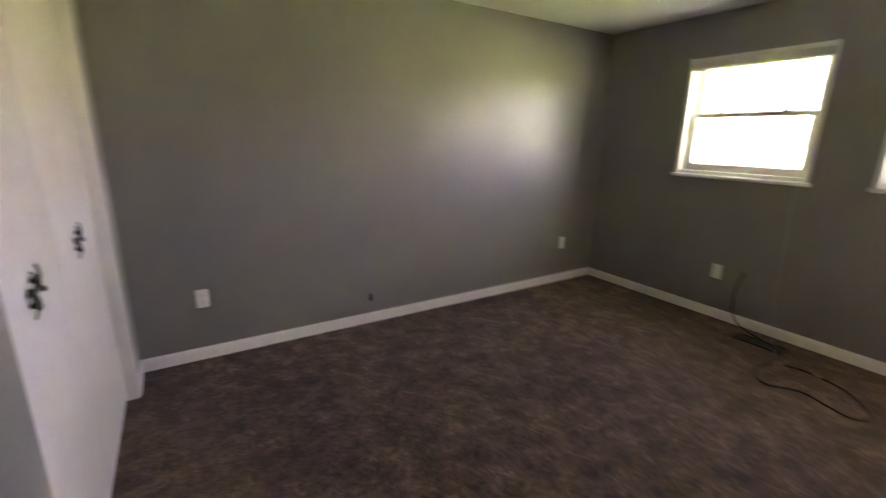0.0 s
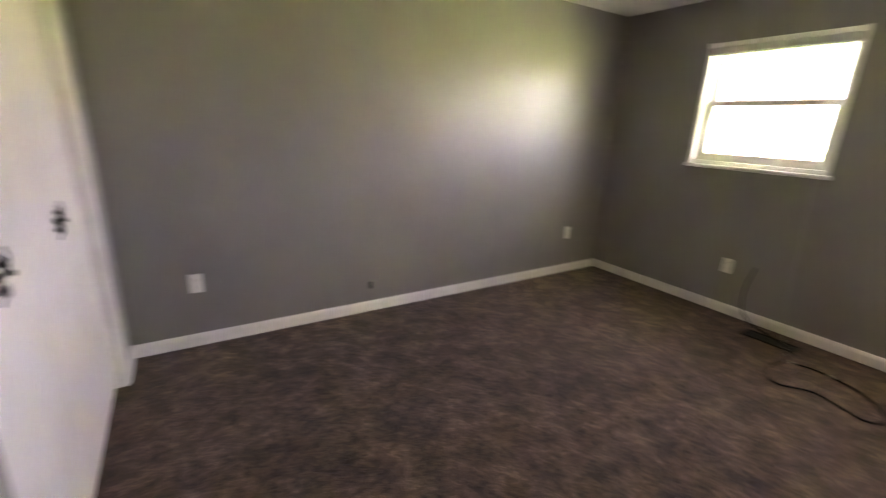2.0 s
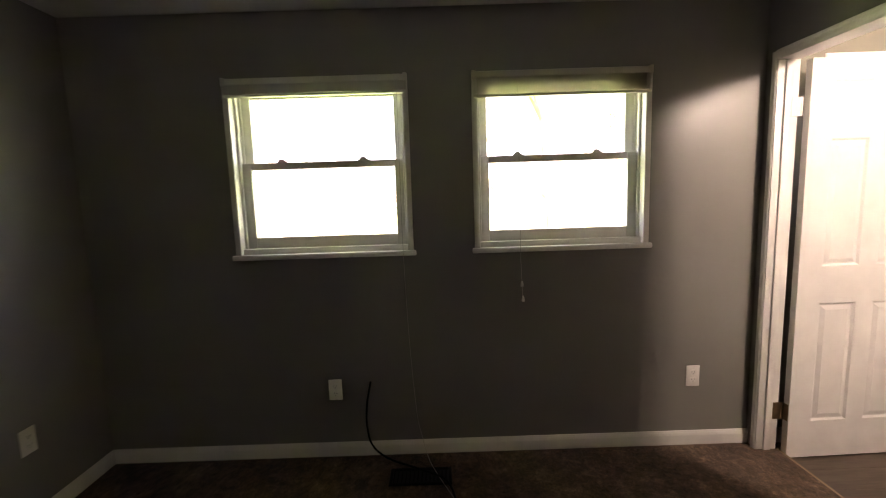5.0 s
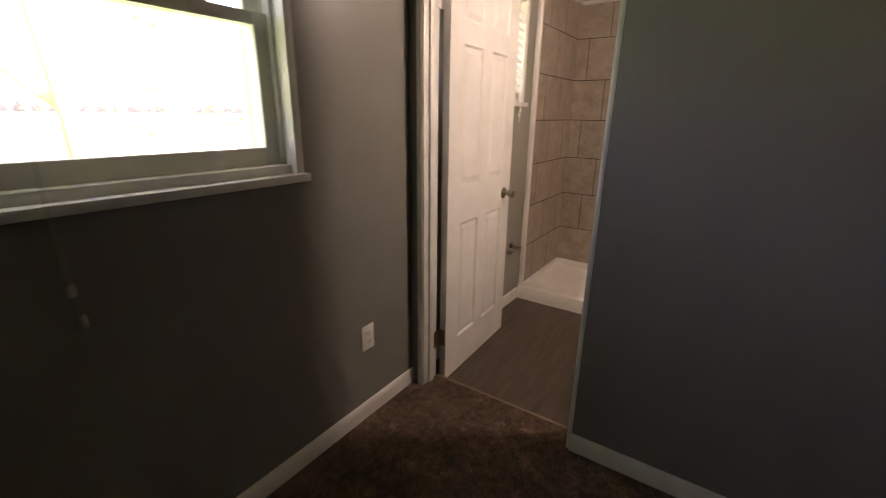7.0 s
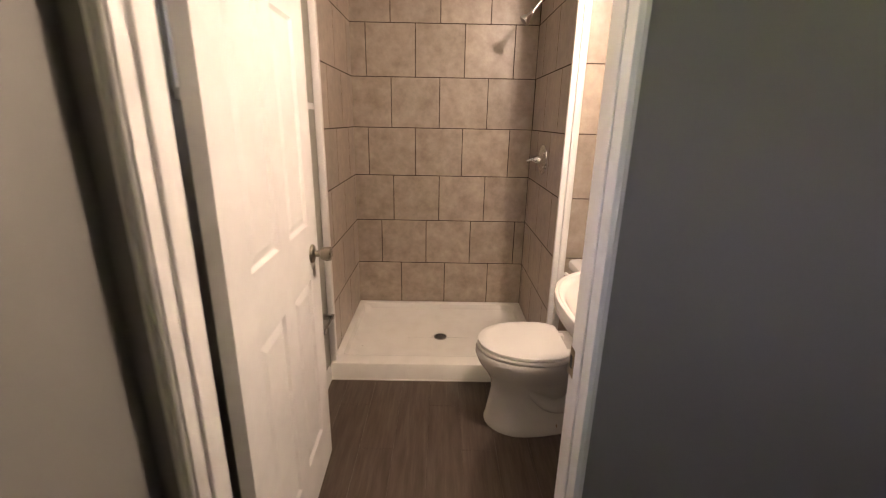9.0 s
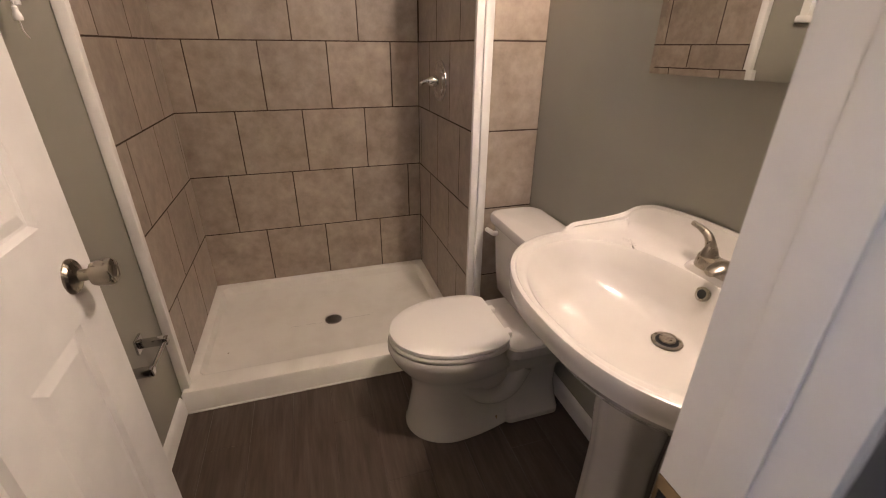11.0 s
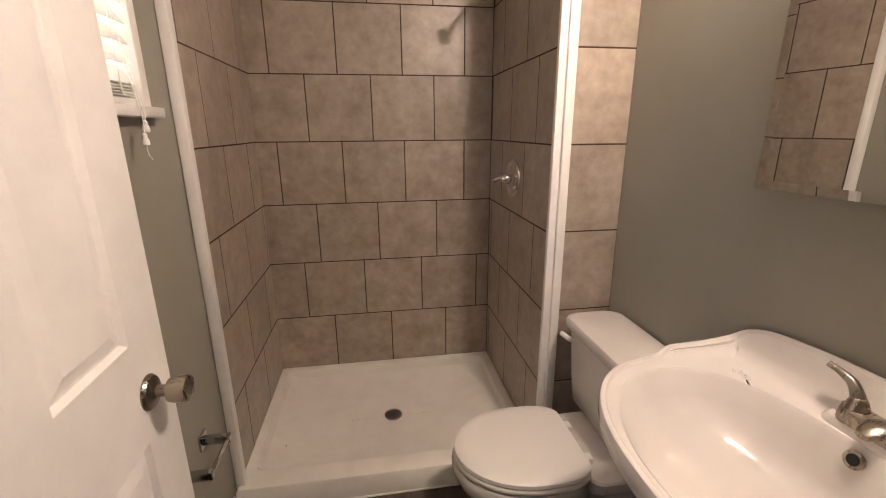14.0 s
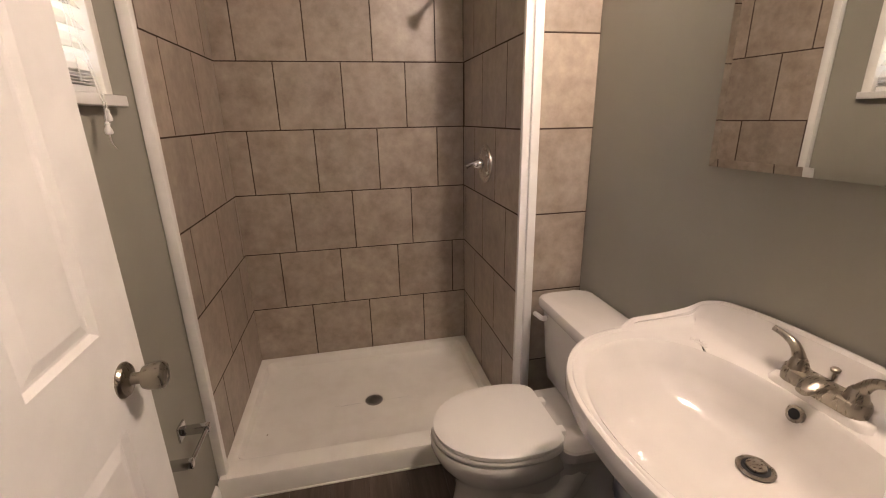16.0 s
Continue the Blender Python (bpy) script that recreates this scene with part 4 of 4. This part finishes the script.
part("backplate", turned(bmesh.new(), [(0.001, 0), (0.065, 0), (0.065, 0.008), (0.050, 0.018), (0.001, 0.020)], ml, 28), CHROME, vl)
part("socket", turned(bmesh.new(), [(0.001, 0.015), (0.024, 0.015), (0.022, 0.060), (0.030, 0.068), (0.001, 0.070)], ml, 20), CHROME, vl)
bm = bmesh.new()
bmesh.ops.create_uvsphere(bm, u_segments=28, v_segments=18, radius=0.052, matrix=Matrix.Translation((XBW + 0.118, -0.98, 2.18)))
part("globe", bm, BULB, vl, "lit frosted glass globe")

# ---- toilet roll holder ----
tp = empty("toilet_roll_holder", (XBE, -1.70, 0.454), "chrome toilet roll holder without a roll", "roll holder")
for y, z in ((-1.751, 0.454), (-1.600, 0.454)):
    part("post", boxes((XBE - 0.008, XBE, y - 0.026, y + 0.026, z - 0.026, z + 0.026, 0.003), (XBE - 0.086, XBE - 0.006, y - 0.011, y + 0.011, z - 0.013, z + 0.013, 0.004)), CHROME, tp)
part("roller", tube(bmesh.new(), [(XBE - 0.078, -1.751, 0.454), (XBE - 0.078, -1.600, 0.454)], 0.006, 14), CHROME, tp)


# ---- outlets ----
def outlet(at, rz, kind="outlet"):
    o = empty("wall_outlet", at, "white duplex wall outlet with its cover plate" if kind == "outlet" else "small grey cable plate low on the wall", kind if kind != "outlet" else "outlet")
    m = Matrix.Translation(at) @ Matrix.Rotation(radians(rz), 4, "Z")

    def put(name, bm, material, host):
        bmesh.ops.transform(bm, matrix=m, verts=bm.verts)
        return part(name, bm, material, host)
    pl = put("cover_plate", boxes((-0.036, 0.036, -0.0055, 0.0, -0.058, 0.058, 0.003)), PLATE, o)
    for z in (-0.021, 0.021):
        bm = bmesh.new()
        prism(bm, [(x, zz + z) for x, zz in rrect(-0.017, 0.017, -0.0145, 0.0145, 0.009, 4)], -0.0075, -0.004, 1)
        rc = put("receptacle", bm, PLATE, pl)
        bm = boxes((-0.008, -0.006, -0.0079, -0.0070, z - 0.002, z + 0.007), (0.006, 0.008, -0.0079, -0.0070, z - 0.002, z + 0.006), (-0.002, 0.002, -0.0079, -0.0070, z - 0.010, z - 0.006))
        put("slot", bm, SLOT, pl)
    put("screw", turned(bmesh.new(), [(0.0005, 0), (0.003, 0), (0.003, 0.001), (0.0005, 0.001)], Matrix.Translation((0, -0.0055, 0)) @ Matrix.Rotation(radians(90), 4, "X"), 10), PLATE, pl)
    return o


outlet((1.958, YN, 0.438), 0)
outlet((5.062, YN, 0.435), 0)
outlet((XE, 1.717, 0.420), -90)
outlet((XE, -0.219, 0.432), -90)
outlet((3.630, YS, 0.480), 180)
o = empty("cable_jack", (3.07, YN, 0.24), "small dark coaxial cable jack low on the wall", "cable jack")
part("plate", boxes((3.035, 3.105, YN - 0.004, YN, 0.208, 0.272, 0.002)), GREY, o)
part("hole", boxes((3.036, 3.062, YN - 0.0052, YN - 0.003, 0.215, 0.268, 0.001)), SLOT, o)
part("connector", turned(bmesh.new(), [(0.001, 0), (0.006, 0), (0.006, 0.014), (0.001, 0.014)], Matrix.Translation((3.082, YN - 0.003, 0.240)) @ Matrix.Rotation(radians(90), 4, "X"), 12), NICKEL, o)

# ---- floor register, cable and blind cords ----
reg = empty("floor_register", (5.33, 1.26, ZF), "dark brown metal floor vent let into the carpet", "floor vent")
REG = mat("dark_register", (0.007, 0.006, 0.005), 0.6, 0, 0.15)
part("frame", boxes((5.230, 5.360, 1.105, 1.120, ZF, ZF + 0.008, 0.002), (5.230, 5.360, 1.400, 1.415, ZF, ZF + 0.008, 0.002), (5.230, 5.245, 1.120, 1.400, ZF, ZF + 0.008, 0.002), (5.345, 5.360, 1.120, 1.400, ZF, ZF + 0.008, 0.002)), REG, reg)
for i in range(14):
    y = 1.130 + i * 0.020
    part("louvre", boxes((5.245, 5.345, y, y + 0.007, ZF + 0.001, ZF + 0.006)), REG, reg)
part("well", boxes((5.244, 5.346, 1.119, 1.401, ZF + 0.0005, ZF + 0.002)), HOLE, reg)

cb = tagged(part("coax_cable", tube(bmesh.new(), smooth_line([
    (XE - 0.004, 1.525, 0.46), (XE - 0.022, 1.548, 0.34), (XE - 0.030, 1.552, 0.22), (XE - 0.036, 1.525, 0.11), (XE - 0.08, 1.43, ZF + 0.018), (5.33, 1.26, ZF + 0.016), (5.24, 1.13, ZF + 0.014), (5.06, 1.085, ZF + 0.008), (4.90, 1.105, ZF + 0.008), (4.78, 1.070, ZF + 0.008), (4.71, 0.985, ZF + 0.010),
    (4.79, 0.850, ZF + 0.012), (4.75, 0.700, ZF + 0.010), (4.735, 0.610, ZF + 0.008), (4.83, 0.560, ZF + 0.008), (4.97, 0.640, ZF + 0.008), (5.06, 0.760, ZF + 0.008), (5.085, 0.930, ZF + 0.014), (5.06, 1.04, ZF + 0.012)], 8), 0.0055, 8), CABLE),
    "black coaxial cable looped loosely on the carpet", "cable")
for p, dv in (((5.06, 1.045, ZF + 0.014), (0, 1, 0)), ((5.075, 0.86, ZF + 0.016), (0.2, 1, 0))):
    m = Matrix.Translation(p) @ Vector(dv).to_track_quat("Z", "Y").to_matrix().to_4x4()
    part("connector", turned(bmesh.new(), [(0.001, -0.014), (0.007, -0.014), (0.008, 0.0), (0.007, 0.014), (0.001, 0.014)], m, 12), NICKEL, cb, "shiny cable connector")
tagged(part("blind_cord", tube(bmesh.new(), smooth_line([(XE - 0.004, 1.318, 1.98), (XE - 0.026, 1.318, 1.5), (XE - 0.030, 1.316, 1.13), (XE - 0.028, 1.305, 0.7), (XE - 0.040, 1.28, 0.30), (XE - 0.06, 1.255, 0.17), (XE - 0.11, 1.22, 0.07), (5.28, 1.17, ZF + 0.014), (5.10, 1.09, ZF + 0.010), (5.03, 1.07, ZF + 0.010)], 8), 0.0012, 6), CORD), "thin white blind cord hanging to the carpet", "cord")
c2 = tagged(part("blind_cord", tube(bmesh.new(), smooth_line([(XE - 0.004, 0.715, 1.98), (XE - 0.026, 0.714, 1.5), (XE - 0.028, 0.712, 1.13), (XE - 0.012, 0.708, 1.08), (XE - 0.008, 0.70, 0.90)], 8), 0.0014, 6), CORD), "short white blind cord with plastic tassels", "cord")
for y, z in ((0.703, 0.955), (0.698, 0.875)):
    part("tassel", turned(bmesh.new(), [(0.001, 0.0), (0.007, 0.002), (0.0075, 0.012), (0.005, 0.026), (0.002, 0.032), (0.001, 0.033)], Matrix.Translation((XE - 0.009, y, z)), 12), BLIND, c2)

# ---- small traces ----
PUTTY = mat("crumb", (0.42, 0.38, 0.32), 0.6)
bm = bmesh.new()
bmesh.ops.create_icosphere(bm, subdivisions=1, radius=0.0042, matrix=Matrix.Translation((5.430, -2.188, 0.0475)) @ Matrix.Diagonal((1, 1.6, 0.5, 1)))
tagged(part("debris_crumb", bm, PUTTY), "small tan crumb of debris on the shower pan", "debris")

# ---- outdoors ----
gm = bmesh.new()
box(gm, -300, 400, -350, 350, -1.2, -0.9)
setting("ground", gm, LAWN, "sunlit lawn outside the windows", "lawn")
setting("house_outer_wall", boxes((XO, XO + 0.09, -3.05, BWY0, -0.9, 3.0), (XO, XO + 0.09, BWY1, WIN[1][0], -0.9, 3.0), (XO, XO + 0.09, WIN[1][1], WIN[0][0], -0.9, 3.0), (XO, XO + 0.09, WIN[0][1], YN + 0.3, -0.9, 3.0),
        (XO, XO + 0.09, BWY0, BWY1, -0.9, BWZ0), (XO, XO + 0.09, BWY0, BWY1, BWZ1, 3.0),
        *[(XO, XO + 0.09, a, b_, -0.9, WZ0) for a, b_ in WIN], *[(XO, XO + 0.09, a, b_, WZ1, 3.0) for a, b_ in WIN]), BRICK_OUT, "pale outer wall of the house", "wall")


def bare_tree(at, height, seed):
    rnd = random.Random(seed)
    t = empty("tree", at, "tall tree in thin spring leaf outside the window", "tree", "trees outside")
    bm = bmesh.new()
    lm = bmesh.new()

    def grow(p, d, length, r, level):
        pts = [p]
        for i in range(4):
            d = (d + Vector((rnd.uniform(-0.14, 0.14), rnd.uniform(-0.14, 0.14), rnd.uniform(-0.02, 0.10)))).normalized()
            pts.append(pts[-1] + d * length / 4)
        tube(bm, pts, r, 8 if level < 2 else 5, [1 - 0.5 * i / 4 for i in range(5)])
        if level < 3:
            for k in range(4 if level == 0 else 3):
                q = pts[rnd.choice((2, 3, 4))]
                a = rnd.uniform(0, 6.28)
                nd = (d * 0.6 + Vector((math.cos(a), math.sin(a), rnd.uniform(0.1, 0.6)))).normalized()
                grow(q, nd, length * rnd.uniform(0.45, 0.65), r * 0.45, level + 1)
        else:
            for k in range(10):
                q = pts[rnd.choice((1, 2, 3, 4))] + Vector([rnd.uniform(-0.25, 0.25) for _ in range(3)])
                s = rnd.uniform(0.04, 0.09)
                e1, e2 = Vector([rnd.uniform(-1, 1) for _ in range(3)]).normalized() * s, Vector([rnd.uniform(-1, 1) for _ in range(3)]).normalized() * s * 0.6
                lm.faces.new([lm.verts.new(v) for v in (q - e1, q + e2, q + e1, q - e2)])
    grow(Vector(at), Vector((0, 0, 1)), height * 0.5, height * 0.012, 0)
    part("trunk", bm, BARK, t)
    part("crown", lm, LEAF, t, smooth=False)


def far_woods():
    rnd = random.Random(21)
    bm = bmesh.new()
    for i in range(150):
        y = -70 + i * 0.95 + rnd.uniform(-0.6, 0.6)
        x = 34 + rnd.uniform(-3, 5)
        hgt = rnd.uniform(2.0, 4.6)
        tube(bm, [(x, y, -0.9), (x + rnd.uniform(-0.2, 0.2), y, hgt * 0.5), (x + rnd.uniform(-0.5, 0.5), y + rnd.uniform(-0.5, 0.5), hgt)], 0.10, 5, [1, 0.7, 0.3])
        for k in range(34):
            q = Vector((x + rnd.gauss(0, 0.9), y + rnd.gauss(0, 0.9), rnd.uniform(-0.4, hgt)))
            s = rnd.uniform(0.10, 0.28)
            e1, e2 = Vector([rnd.uniform(-1, 1) for _ in range(3)]).normalized() * s, Vector([rnd.uniform(-1, 1) for _ in range(3)]).normalized() * s * 0.7
            bm.faces.new([bm.verts.new(v) for v in (q - e1, q + e2, q + e1, q - e2)])
    m = mat("dry_spring_thicket", (0.34, 0.27, 0.16), 0.8)
    paint_colour(m, ramp(m, noisy(m, 1.5, 4), [(0.3, (0.24, 0.22, 0.10)), (0.7, (0.44, 0.35, 0.22))]))
    tagged(part("thicket", bm, m, smooth=False), "pale tan thicket at the far edge of the lawn", "thicket", kind="stuff")


far_woods()


def shrub(at, r, seed):
    rnd = random.Random(seed)
    t = empty("shrub", at, "pale budding shrub on the lawn", "shrub", "shrubs outside")
    bm, lm = bmesh.new(), bmesh.new()
    for i in range(26):
        a, up = rnd.uniform(0, 6.28), rnd.uniform(0.5, 1.3)
        pts = [Vector(at)]
        d = Vector((math.cos(a) * 0.6, math.sin(a) * 0.6, up)).normalized()
        for k in range(4):
            d = (d + Vector([rnd.uniform(-0.25, 0.25) for _ in range(3)])).normalized()
            pts.append(pts[-1] + d * r * 0.3)
        tube(bm, pts, 0.014, 5, [1, 0.8, 0.6, 0.4, 0.25])
        for k in range(26):
            q = pts[rnd.choice((2, 3, 4))] + Vector([rnd.gauss(0, 0.10) for _ in range(3)])
            s = rnd.uniform(0.02, 0.045)
            e1, e2 = Vector([rnd.uniform(-1, 1) for _ in range(3)]).normalized() * s, Vector([rnd.uniform(-1, 1) for _ in range(3)]).normalized() * s * 0.6
            lm.faces.new([lm.verts.new(v) for v in (q - e1, q + e2, q + e1, q - e2)])
    part("branches", bm, BARK, t)
    part("leaves", lm, BUD, t, smooth=False)


BUD = mat("tan_bud", (0.46, 0.36, 0.20), 0.7)
shrub((10.5, -2.6, -0.9), 2.2, 4)
shrub((12.5, -5.2, -0.9), 2.0, 6)
bare_tree((9.6, -0.55, -0.9), 9.0, 3)
bare_tree((15.0, -4.5, -0.9), 8.0, 5)
bare_tree((19.0, 6.5, -0.9), 10.0, 8)

# ---- bathroom plank floor ----
PLW = 0.150
fl = bpy.data.objects["floor_bath"]
plank_cache = {}
x = XBW
row = 0
while x < XBE - 0.002:
    wdt = min(PLW, XBE - x) - 0.0012
    y = YB + (0.9, 0.45, 0.15)[row % 3]
    while y > PY1:
        a, b_ = max(y - 1.2, PY1 - 0.0), min(y, YB - 0.008)
        if b_ - a > 0.02:
            key = (round(wdt, 3), round(b_ - a - 0.0012, 3))
            if key not in plank_cache:
                bm = bmesh.new()
                skin(bm, [[bm.verts.new(p) for p in ((i, i, z), (key[0] - i, i, z), (key[0] - i, key[1] - i, z), (i, key[1] - i, z))] for i, z in ((0, -0.004), (0, -0.0008), (0.0012, 0.0))], cap0=False)
                plank_cache[key] = mesh_of("plank", bm, PLANK, False)
            piece("plank", plank_cache[key], fl, Matrix.Translation((x, a, 0.0)))
        y -= 1.2
    x += PLW
    row += 1
